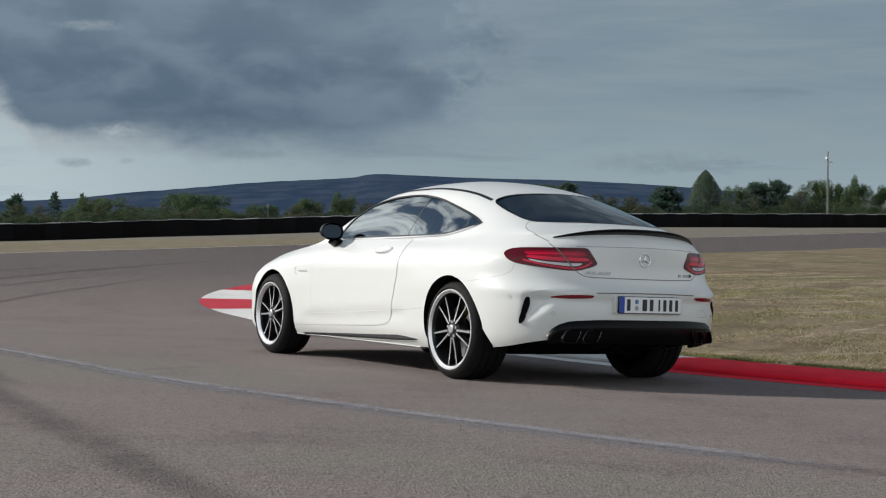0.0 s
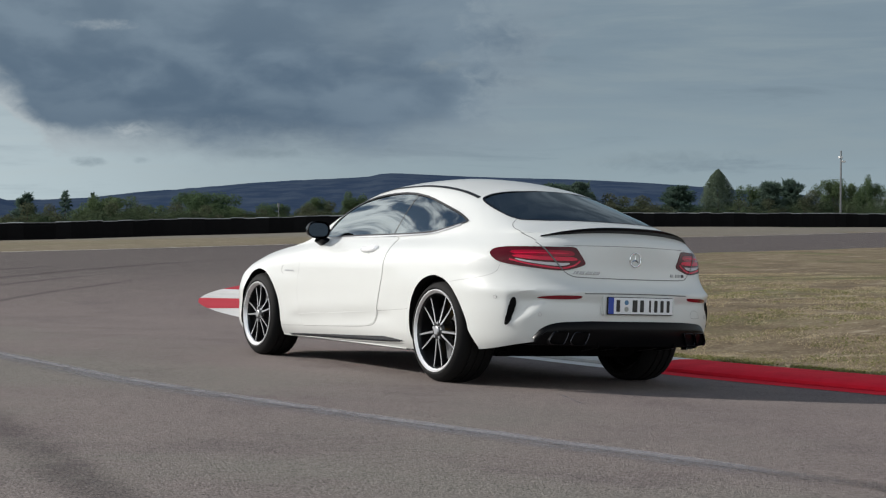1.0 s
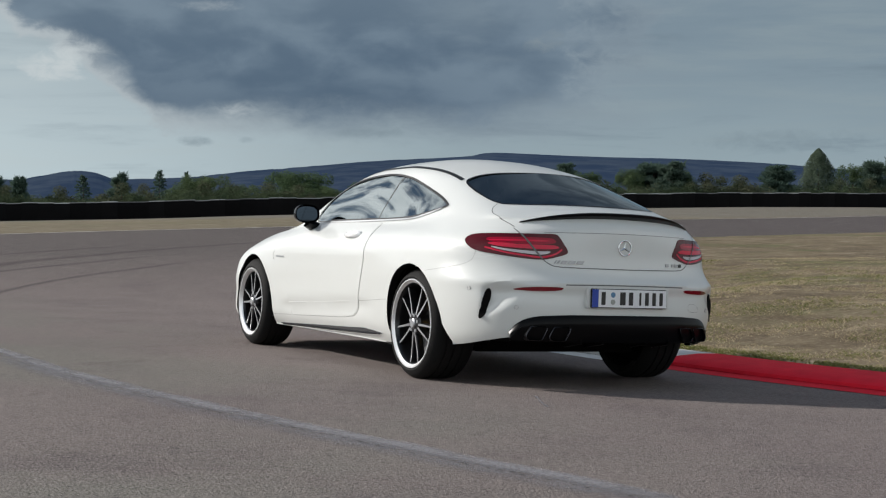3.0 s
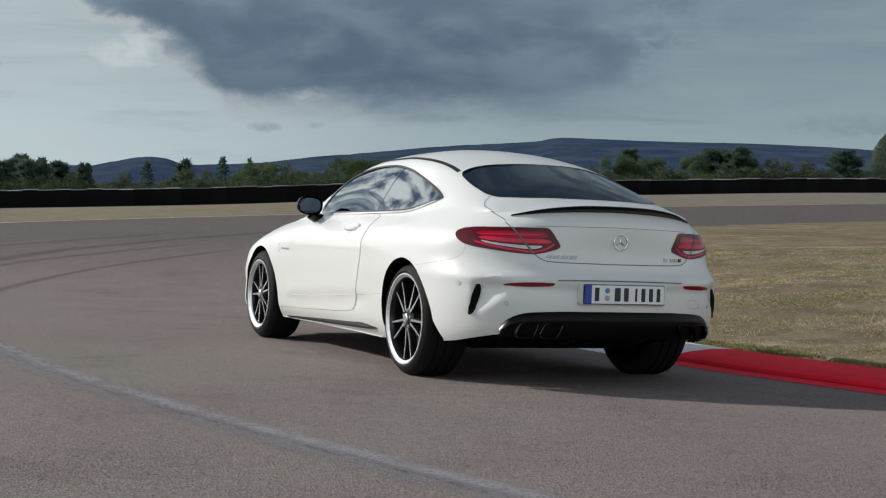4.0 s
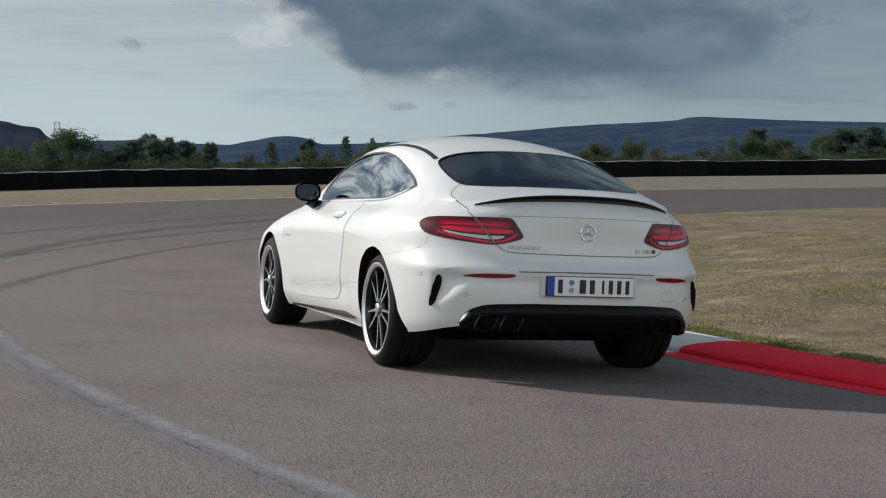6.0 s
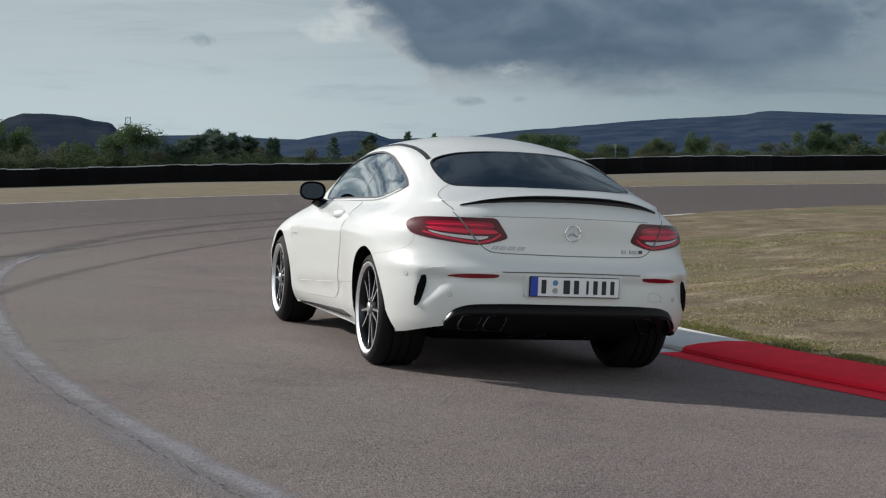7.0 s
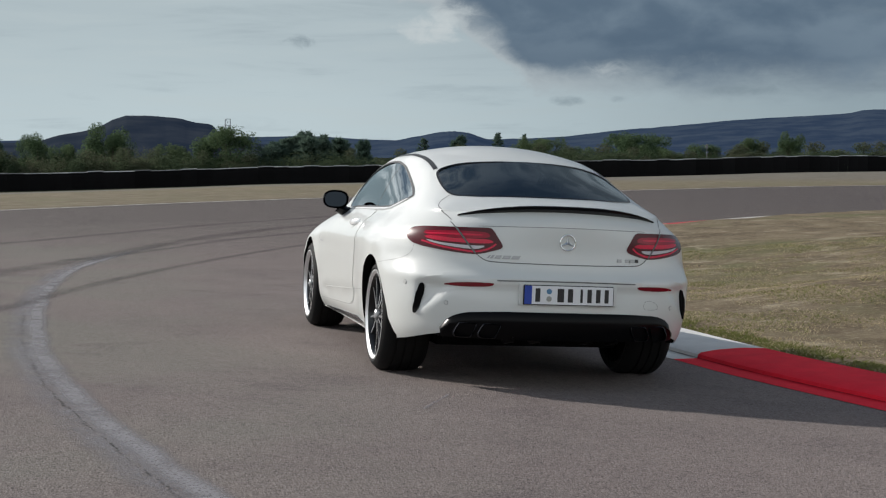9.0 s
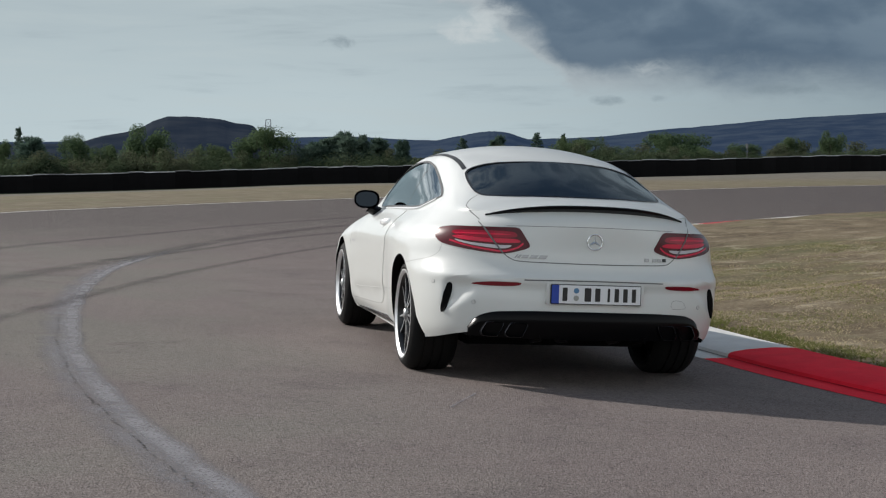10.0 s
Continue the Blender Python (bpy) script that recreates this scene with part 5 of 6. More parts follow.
# bumper: shelf shadow drawn as a dark strip, reflectors, sensors, corner vents
part("shelf_shadow", strip(fine_line([(-0.40, 0.604), (-0.2, 0.607), (0, 0.608), (0.2, 0.607), (0.40, 0.604)]), "tail", 0.0034, -1, 0.0008), GAP_AND_SHADE, car)
for sx in (-1, 1):
    f = (lambda p: p) if sx < 0 else mirrored
    part("reflector", patch(f(rounded([(-0.665, 0.573), (-0.62, 0.584), (-0.54, 0.590), (-0.43, 0.590), (-0.415, 0.583), (-0.44, 0.572), (-0.54, 0.566), (-0.63, 0.566)], 0.01)), "tail", sx, 0.004, 0.006), REFLECTOR, car, "long red reflector")
    slot = rounded([(-0.772, 0.568), (-0.789, 0.53), (-0.799, 0.47), (-0.801, 0.415), (-0.794, 0.398), (-0.776, 0.43), (-0.762, 0.485), (-0.754, 0.53), (-0.757, 0.562)], 0.01)
    part("bumper_vent", patch(f(slot), "tail", sx, 0.009, 0.012, 0.012), BLACK_PLASTIC, car, "black bumper corner vent")
    for px, pz in ((-0.655, 0.470), (-0.842, 0.566)):
        bm = lathe([(0, 0.0), (0, 0.009), (0.004, 0.010)], 16)
        s = part("parking_sensor", bm, PALE_PAINT, car, "round parking sensor")
        part("sensor_gap", lathe([(-0.0005, 0.0102), (-0.0005, 0.0118), (0.004, 0.0118)], 16), SEAM_GREY, s)
        q, nrm = drop("tail", px * -sx if sx > 0 else px, pz, sx, 0.002)
        s.matrix_basis = Matrix.Translation(q) @ nrm.to_track_quat("-X", "Z").to_matrix().to_4x4()
part("tow_cover_gap", strip(rounded([(0.47, 0.465), (0.47, 0.505), (0.52, 0.507), (0.55, 0.49), (0.555, 0.465)], 0.01), "tail", 0.0007, -1, 0.0008, True), GAP_AND_SHADE, car)

# diffuser with its tail pipes
diff_top = herm([(0.0, 0.437), (0.32, 0.436), (0.45, 0.431), (0.546, 0.424), (0.621, 0.400), (0.667, 0.354), (0.690, 0.286)])


def diff_y(x):
    return drop("tail", min(x, 0.69), 0.40)[0].y + 1.6 * max(0.0, x - 0.67) - 0.003


bm = bmesh.new()
rows = []
for i in range(49):
    u = -1 + 2 * i / 48
    x = 0.678 * u
    e = abs(u)
    top = diff_top(abs(x))
    bot = 0.280 + 0.004 * e
    out = diff_y(abs(x))
    sec = [(0.10, top), (-0.004, top), (-0.022, top - 0.03), (-0.022, (top + bot) / 2 + 0.02), (-0.012, bot + 0.02), (0.0, bot), (0.10, bot - 0.004)]
    rows.append([bm.verts.new((x, out + dy, z)) for dy, z in sec])
for a, b in zip(rows, rows[1:]):
    for k in range(6):
        bm.faces.new((a[k], a[k + 1], b[k + 1], b[k]))
diffuser = part("diffuser", bm, DIFFUSER_BLACK, car, "gloss black rear diffuser")
for x in (-0.30, -0.15, 0.15, 0.30):
    bm = bmesh.new()
    vs = [[bm.verts.new((x + s * 0.006, y, z)) for y, z in ((-1.030, 0.30), (-1.025, 0.272), (-0.85, 0.245), (-0.80, 0.26), (-0.9, 0.30))] for s in (-1, 1)]
    bm.faces.new(vs[0]), bm.faces.new(vs[1][::-1])
    for k in range(5):
        bm.faces.new((vs[0][k], vs[1][k], vs[1][(k + 1) % 5], vs[0][(k + 1) % 5]))
    part("diffuser_fin", bm, DIFFUSER_BLACK, diffuser)
for cx, lean in ((-0.562, 1), (-0.436, 1), (0.436, -1), (0.562, -1)):
    bm = bmesh.new()
    face_y = diff_y(abs(cx)) - 0.027
    out = rounded([(-0.060, -0.012), (-0.056, -0.030), (-0.042, -0.040), (0.022, -0.040), (0.036, -0.033), (0.058, 0.014), (0.063, 0.032), (0.054, 0.040), (-0.020, 0.040), (-0.036, 0.033)], 0.012)
    loops = []
    for sc, dy in ((1.0, 0.07), (1.0, 0.0), (0.93, -0.004), (0.86, 0.002), (0.84, 0.12)):
        loops.append([bm.verts.new((cx + a * sc * lean + 0.0, face_y + dy + 0.28 * (abs(cx + a * lean) - abs(cx)), 0.328 + b * sc)) for a, b in out])
    m = len(out)
    for a, b in zip(loops, loops[1:]):
        for k in range(m):
            f = bm.faces.new((a[k], a[(k + 1) % m], b[(k + 1) % m], b[k]))
            f.material_index = 1 if a is loops[3] else 2 if a in (loops[1], loops[2]) else 0
    bm.faces.new(loops[-1])
    part("tail_pipe", bm, [DIFFUSER_BLACK, BLACK_GLOSS, DARK_CHROME], car, "black twin exhaust tip")

# number plate, its writing as plain bars
bm = bmesh.new()
box(bm, (-0.26, -1.052, 0.480), (0.26, -1.040, 0.590), 0.004)
plate = part("number_plate", bm, PLATE_BLACK, car, "white number plate with a blue band")
bm = bmesh.new()
box(bm, (-0.255, -1.055, 0.4845), (0.255, -1.050, 0.5855), 0.002)
part("plate_face", bm, PLATE_WHITE, plate)
bm = bmesh.new()
box(bm, (-0.256, -1.0575, 0.4845), (-0.214, -1.054, 0.5855), 0.001)
part("plate_band", bm, PLATE_BLUE, plate)
for x0, x1 in ((-0.194, -0.166), (-0.068, -0.030), (-0.008, 0.022), (0.064, 0.078), (0.104, 0.130), (0.154, 0.180), (0.204, 0.228)):
    bm = bmesh.new()
    box(bm, (x0, -1.0575, 0.498), (x1, -1.054, 0.572), 0.002)
    part("plate_bar", bm, PLATE_BLACK, plate)
for z, mt in ((0.556, SEAL_BLUE), (0.515, SEAL_GREY)):
    bm = lathe([(0, 0.0), (0, 0.015), (0.003, 0.0155)], 20)
    s = part("plate_seal", bm, mt, plate)
    s.matrix_basis = Matrix.Translation((-0.115, -1.0575, z)) @ Matrix.Rotation(radians(90), 4, "Z")
bm = bmesh.new()
box(bm, (-0.28, -1.040, 0.478), (0.28, -1.0, 0.592), 0.004)
part("plate_mount", bm, WHITE, car)

# ---- kerb ----
kerb = new("kerb")
tagged(kerb, "red and white painted concrete track kerb", "kerb", kind="structure")
KERB_SEC = [(0.0, 0.003), (0.185, 0.011), (0.192, 0.038), (0.215, 0.052), (0.33, 0.072), (0.52, 0.088), (0.70, 0.088), (0.72, 0.0)]
lengths = np.concatenate(([0.0], np.cumsum([math.dist(a, b) for a, b in zip(INNER, INNER[1:])])))
joint = float(np.interp(0.75, [p[1] for p in INNER if -30 < p[1] < 15 and p[0] < 6], [l for l, p in zip(lengths, INNER) if -30 < p[1] < 15 and p[0] < 6]))


def along(line, cum, s):
    s = min(max(s, 0.0), cum[-1] - 1e-6)
    i = int(np.searchsorted(cum, s, side="right")) - 1
    u = (s - cum[i]) / (cum[i + 1] - cum[i])
    a, b = line[i], line[i + 1]
    return Vector((a[0] + (b[0] - a[0]) * u, a[1] + (b[1] - a[1]) * u)), Vector((b[0] - a[0], b[1] - a[1])).normalized()


def kerb_s(y):
    """Length along the inner edge at which it passes y, on the near side of the bend."""
    return float(np.interp(y, [p[1] for p in INNER if p[0] < 20], [l for l, p in zip(lengths, INNER) if p[0] < 20]))


CUTS = [joint - 3.1 * k for k in range(6, 0, -1)] + [joint] + [kerb_s(y) for y in (4.05, 7.15, 12.35, 14.1, 15.4, 16.9, 18.35, 19.7, 21.75)]
for k, (s0, s1) in enumerate(zip(CUTS, CUTS[1:])):
    bm = bmesh.new()
    rows = []
    m = 12
    for i in range(m + 1):
        q, t = along(INNER, lengths, s0 + 0.004 + (s1 - s0 - 0.008) * i / m)
        wide, rise = kerb_wide(q.y), 1 - 0.94 * smooth(1.9, 2.75, q.x)
        rows.append([bm.verts.new((q.x + t.y * a * wide, q.y - t.x * a * wide, road_z(q.x + t.y * a * wide, q.y - t.x * a * wide) + max(h * rise, 0.003))) for a, h in KERB_SEC])
    for a, b in zip(rows, rows[1:]):
        for j in range(len(KERB_SEC) - 1):
            bm.faces.new((a[j], a[j + 1], b[j + 1], b[j]))
    bm.faces.new(rows[0][::-1]), bm.faces.new(rows[-1])
    part("kerb_block", bm, KERB_WHITE if k % 2 == 0 else KERB_RED if k < 9 else KERB_RED_FADED_LIT, kerb)

# the joint in the asphalt, smeared with sealant
SEAM = spline([(-2.0, -4.9), (-2.12, -4.1), (-2.29, -3.25), (-2.44, -2.45), (-2.59, -1.6), (-2.72, -0.6), (-2.84, 0.66), (-2.91, 2.06), (-2.95, 3.79), (-2.93, 6.25), (-2.76, 9.43), (-2.49, 11.4), (-2.0, 13.48), (-1.2, 15.55)], 0.06)


def wavy(k, amp, f):
    return amp * (noise.noise(Vector((k * f, 3.1, 7.7))) + 0.5 * noise.noise(Vector((k * f * 3.3, 1.1, 2.7))))


def loose_band(name, line, w0, w1, lift, mat, label, amp=0.02, off=0.0):
    """A worn band along a line, with its own coordinates across and along."""
    bm = bmesh.new()
    uv = bm.loops.layers.uv.new("band")
    rows = []
    for i, (x, y) in enumerate(line):
        a, b = line[max(i - 1, 0)], line[min(i + 1, len(line) - 1)]
        t = Vector((b[0] - a[0], b[1] - a[1])).normalized()
        row = []
        for s, k in ((-w0, 0.0), (w1, 50.0)):
            s = s + off + wavy(i + k, amp, 0.11)
            px, py = x + t.y * s, y - t.x * s
            row.append(bm.verts.new((px, py, road_z(px, py) + lift)))
        rows.append(row)
    m = len(rows) - 1
    for i, (a, b) in enumerate(zip(rows, rows[1:])):
        f = bm.faces.new((a[0], a[1], b[1], b[0]))
        for l, c in zip(f.loops, ((0, i / m), (1, i / m), (1, (i + 1) / m), (0, (i + 1) / m))):
            l[uv].uv = c
    return tagged(link(name, bm, mat), label, "road marking", kind="structure")


loose_band("sealed_joint", SEAM, 0.22, 0.16, 0.003, SEALANT_THIN, "faint pale smear beside the asphalt joint", 0.03, -0.03)
loose_band("sealed_joint", SEAM, 0.085, 0.105, 0.005, SEALANT, "pale worn sealant along a joint in the asphalt", 0.022, 0.0)
bm = bmesh.new()
random.seed(5)
for i in range(0, len(SEAM) - 1):
    if random.random() < 0.8 and SEAM[i][1] < 3:
        (x, y), (x1, y1) = SEAM[i], SEAM[i + 1]
        t = Vector((x1 - x, y1 - y)).normalized()
        s = -0.088 + wavy(i, 0.014, 0.15) + random.uniform(-0.008, 0.008)
        w = 0.0025 + 0.0055 * random.random()
        ln = 0.012 + 0.028 * random.random()
        vs = []
        for a, b in ((-ln / 2, -w), (ln / 2, -w * 0.6), (ln / 2, w * 0.6), (-ln / 2, w)):
            px, py = x + t.x * a + t.y * (s + b), y + t.y * a - t.x * (s + b)
            vs.append(bm.verts.new((px, py, road_z(px, py) + 0.007)))
        bm.faces.new(vs)
tagged(link("joint_crack", bm, CRACK, smooth_angle=0), "broken dark crack along the asphalt joint", "road marking", kind="stuff")

# dirt gathered at the step of the kerb
DIRT = [along(INNER, lengths, s) for s in np.arange(joint - 18.0, joint + 12.0, 0.15)]
loose_band("kerb_dirt", [(q.x + t.y * 0.178, q.y - t.x * 0.178) for q, t in DIRT], 0.016, 0.016, 0.016, KERB_DIRT, "dark dirt along the step of the kerb", 0.006)

# old tyre marks
for line, w in (([(-4.6, 2.0), (-3.82, 7.3), (-3.05, 10.6), (-1.9, 14.0), (-0.9, 16.2), (0.6, 18.3), (2.1, 20.0), (4.3, 22.5), (7.5, 25.5), (12, 29)], 0.30), ([(-3.9, -0.5), (-3.44, 2.58), (-3.1, 4.2), (-2.66, 6.2), (-2.04, 8.9), (-1.15, 11.6), (-0.1, 13.8), (1.1, 15.4), (2.8, 17.0), (5.5, 19.5)], 0.13),
                ([(-3.0, 11.5), (-1.6, 14.0), (-0.55, 15.8), (0.5, 16.9), (1.8, 18.0), (4, 20.2)], 0.15), ([(-6.5, 9), (-4.4, 14.3), (-3.6, 15.8), (-1.8, 18.1), (1.0, 21.5), (6, 26.5)], 0.22), ([(-1.3, -9.5), (-1.5, -7.5), (-1.85, -5.6), (-2.05, -4.6), (-2.16, -3.9)], 0.13), ([(-4.6, -6.5), (-4.45, -4.1), (-4.35, -3.1), (-4.25, -2.1), (-4.1, -0.8), (-3.9, 0.8)], 0.17)):
    loose_band("tyre_mark", spline(line, 0.3), w, w, 0.006, SKID, "dark rubber tyre mark on the asphalt", 0.03)
loose_band("scrape_mark", spline([(-0.95, -1.75), (-0.86, -1.55), (-0.75, -1.32), (-0.66, -1.12)], 0.03), 0.016, 0.016, 0.004, SEALANT_THIN, "pale scrape on the asphalt", 0.004)

# ---- tyre barrier ----
barrier = new("tyre_barrier")
tagged(barrier, "long low black tyre barrier faced with conveyor belt", "barrier")
SEG = 0.98
random.seed(11)
a1 = math.radians(-22)
while a1 < math.radians(70):
    a0, BR = a1, barrier_r(math.degrees(a1))
    a1 = a0 + SEG / math.hypot(BR, (barrier_r(math.degrees(a0) + 0.5) - BR) / math.radians(0.5))
    h = 1.13 + random.uniform(-0.035, 0.035)
    bm = bmesh.new()
    rows = []
    lean = random.uniform(-0.05, 0.05)
    for i in range(4):
        a = a0 + (a1 - a0) * i * 1.003 / 3
        bulge = 0.05 * math.sin(math.pi * i / 3)
        row = []
        for dr, z in ((0.0, -0.15), (0.0, 0.35), (-0.03, 0.7), (0.02 + lean, h - 0.05), (0.05 + lean, h), (0.5, h), (0.5, -0.15)):
            x, y = beyond(math.degrees(a), dr - bulge)
            bx, by = beyond(math.degrees(a), 0.0)
            row.append(bm.verts.new((x, y, land_z(bx, by) + z)))
        rows.append(row)
    for a, b in zip(rows, rows[1:]):
        for j in range(6):
            f = bm.faces.new((a[j], a[j + 1], b[j + 1], b[j]))
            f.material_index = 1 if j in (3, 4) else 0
    bm.faces.new(rows[0]), bm.faces.new(rows[-1][::-1])
    part("belt_panel", bm, [BELT, BELT_TOP], barrier)

# ---- trees ----
def leaf(bm, c, size, nrm, rng):
    """One leaf or clump of leaves: a bent quad."""
    t = nrm.orthogonal().normalized()
    t = Matrix.Rotation(rng.uniform(0, 6.28), 3, nrm) @ t
    b = nrm.cross(t)
    w = size * rng.uniform(0.35, 0.6)
    l = size * rng.uniform(0.7, 1.2)
    up = nrm * size * 0.18
    v = [bm.verts.new(p) for p in (c - t * l * 0.5, c + b * w * 0.5 + up, c + t * l * 0.5, c - b * w * 0.5 + up)]
    bm.faces.new(v)


def needle(bm, c, way, length, width, rng):
    """A tuft of needles: a narrow pointed blade along a direction."""
    s = way.cross(Vector((rng.gauss(0, 1), rng.gauss(0, 1), rng.gauss(0, 1)))).normalized() * width / 2
    bm.faces.new([bm.verts.new(p) for p in (c - s, c + way * length * 0.5 - s * 1.2, c + way * length, c + way * length * 0.5 + s * 1.2, c + s)])


def limb(bm, a, b, r0, r1, sides=6):
    way = (b - a).normalized()
    t = way.orthogonal().normalized()
    s = way.cross(t)
    rings = [[bm.verts.new(p + (t * math.cos(k) + s * math.sin(k)) * r) for k in [2 * math.pi * i / sides for i in range(sides)]] for p, r in ((a, r0), (a.lerp(b, 0.5) + t * r0 * 0.4, (r0 + r1) / 2), (b, r1))]
    for p, q in zip(rings, rings[1:]):
        for i in range(sides):
            bm.faces.new((p[i], p[(i + 1) % sides], q[(i + 1) % sides], q[i]))


def tree(name, kind, seed, label):
    """A tree one metre high, to be scaled: tapered trunk, limbs, and a crown of many leaf clumps."""
    rng = random.Random(seed)
    top = new(name)
    wood, crown = bmesh.new(), bmesh.new()
    if kind == "oak":
        limb(wood, Vector((0, 0, -0.05)), Vector((0.02, 0, 0.35)), 0.035, 0.024)
        blobs = []
        for i in range(26):
            a, r = rng.uniform(0, 6.28), 0.40 * rng.random() ** 0.6
            z = rng.uniform(0.16, 0.84) - 0.5 * max(0, r - 0.22)
            blobs.append((Vector((r * math.cos(a), r * math.sin(a), z)), rng.uniform(0.11, 0.17)))
        for c, r in blobs:
            limb(wood, Vector((0.02, 0, 0.2)), c, 0.009, 0.003, 5)
            for _ in range(330):
                d = Vector((rng.gauss(0, 1), rng.gauss(0, 1), rng.gauss(0, 1) * 0.85)).normalized()
                q = c + d * r * rng.uniform(0.55, 1.08)
                leaf(crown, q, 0.040, (d + Vector((rng.uniform(-.6, .6), rng.uniform(-.6, .6), 0.5))).normalized(), rng)
        mat = LEAF_OAK
    elif kind == "pine":
        limb(wood, Vector((0, 0, -0.05)), Vector((0.03, 0.0, 0.95)), 0.030, 0.006)
        for i in range(70):
            z = 0.05 + 0.88 * (i / 70) + rng.uniform(-0.03, 0.03)
            reach = 0.34 * (1 - z * 0.72) * rng.uniform(0.5, 1.25)
            a = rng.uniform(0, 6.28)
            tip = Vector((reach * math.cos(a), reach * math.sin(a), z + reach * rng.uniform(0.25, 0.7)))
            base = Vector((0.02, 0, z))
            limb(wood, base, tip, 0.008, 0.002, 4)
            along_limb = (tip - base).normalized()
            for _ in range(130):
                u = rng.uniform(0.15, 1.05)
                q = base.lerp(tip, u) + Vector((rng.gauss(0, 0.024), rng.gauss(0, 0.024), rng.gauss(0, 0.020)))
                needle(crown, q, (along_limb * 0.7 + Vector((rng.gauss(0, .5), rng.gauss(0, .5), 0.45 + rng.gauss(0, .4)))).normalized(), rng.uniform(0.06, 0.115), 0.012, rng)
        mat = LEAF_PINE
    elif kind == "fir":
        limb(wood, Vector((0, 0, -0.05)), Vector((0, 0, 0.98)), 0.022, 0.003)
        for i in range(60):
            z = 0.06 + 0.92 * i / 60
            reach = 0.42 * (1 - z) ** 0.9 * rng.uniform(0.6, 1.2) + 0.01
            a = i * 2.4
            base, tip = Vector((0, 0, z)), Vector((reach * math.cos(a), reach * math.sin(a), z - 0.15 * reach + 0.02))
            for _ in range(50):
                q = base.lerp(tip, rng.uniform(0.1, 1.0)) + Vector((rng.gauss(0, 0.012), rng.gauss(0, 0.012), rng.gauss(0, 0.010)))
                needle(crown, q, ((tip - base).normalized() + Vector((rng.gauss(0, .5), rng.gauss(0, .5), 0.3 + rng.gauss(0, .4)))).normalized(), rng.uniform(0.03, 0.055), 0.012, rng)
        mat = LEAF_PINE
    elif kind == "shrub":
        blobs = [(Vector((rng.uniform(-0.34, 0.34), rng.uniform(-0.34, 0.34), rng.uniform(0.12, 0.55))), rng.uniform(0.14, 0.24)) for _ in range(9)] + [(Vector((rng.uniform(-0.15, 0.15), rng.uniform(-0.15, 0.15), 0.78)), 0.19)]
        for c, r in blobs:
            limb(wood, Vector((0, 0, -0.03)), c, 0.02, 0.005, 5)
            for _ in range(300):
                d = Vector((rng.gauss(0, 1), rng.gauss(0, 1), rng.gauss(0, 1))).normalized()
                leaf(crown, c + d * r * rng.uniform(0.5, 1.08), 0.06, (d + Vector((rng.uniform(-.6, .6), rng.uniform(-.6, .6), 0.5))).normalized(), rng)
        mat = LEAF_SHRUB
    else:
        limb(wood, Vector((0, 0, -0.05)), Vector((0, 0, 0.6)), 0.03, 0.01)
        for i in range(9500):
            z = rng.uniform(0.02, 1.0)
            w = 0.34 * math.sin(math.pi * min(1.0, 0.10 + 0.90 * z ** 0.8)) ** 0.75 + 0.004
            a = rng.uniform(0, 6.28)
            lump = 1 + 0.22 * noise.noise(Vector((math.cos(a) * 2, math.sin(a) * 2, z * 6)))
            r = w * lump * rng.uniform(0.5, 1.05)
            leaf(crown, Vector((r * math.cos(a), r * math.sin(a), z)), 0.036, Vector((math.cos(a), math.sin(a), 0.8)), rng)
        mat = LEAF_CYPRESS
    part("trunk", wood, BARK, top)
    link("crown", crown, mat, top, smooth_angle=0, recalc=False)
    tagged(top, label, "shrub" if kind == "shrub" else "tree")
    return top


def grove(kind, name, label, spots, unit, group, count=3):
    """Trees of one kind at spots (bearing, metres behind the barrier, height, width); unit: the width of one a metre high."""
    rng = random.Random(len(spots) * 7 + 1)
    protos = [tree(name, kind, 20 + i, label) for i in range(min(len(spots), count))]
    made = []
    for a, back, h, wide in spots:
        x, y = beyond(a, back)
        w = wide / unit * rng.uniform(1.35, 1.65)
        made.append(Matrix.Translation((x, y, land_z(x, y))) @ Matrix.Rotation(rng.uniform(0, 6.28), 4, "Z") @ Matrix.Diagonal((w, w, h * 1.06, 1)))
    for i, m in reversed(list(enumerate(made))):
        k = i % len(protos)
        if i < len(protos):
            ob = protos[k]
            ob.matrix_basis = m
        else:
            ob = copy_thing(protos[k], m)
        ob["group"] = group


grove("oak", "oak_tree", "round green broadleaf tree behind the barrier", [(-3.6, 8, 3.5, 1.8), (-0.8, 7, 3.6, 1.9), (0.3, 5, 3.0, 1.7), (1.8, 12, 4.4, 3.2), (4.2, 6, 2.9, 2.0), (6.2, 5, 3.8, 3.6), (18.3, 8, 2.9, 2.7), (17.5, 6, 2.9, 2.2), (19.4, 6, 2.2, 2.4), (21.2, 12, 3.1, 2.4), (22.0, 9, 3.1, 2.9), (22.3, 7, 2.2, 1.9), (23.0, 5, 1.9, 1.9), (25.9, 8, 2.5, 1.9), (24.2, 6, 2.2, 2.0), (27.4, 10, 3.0, 2.0)], 1.1, "broadleaf trees behind the barrier", 4)
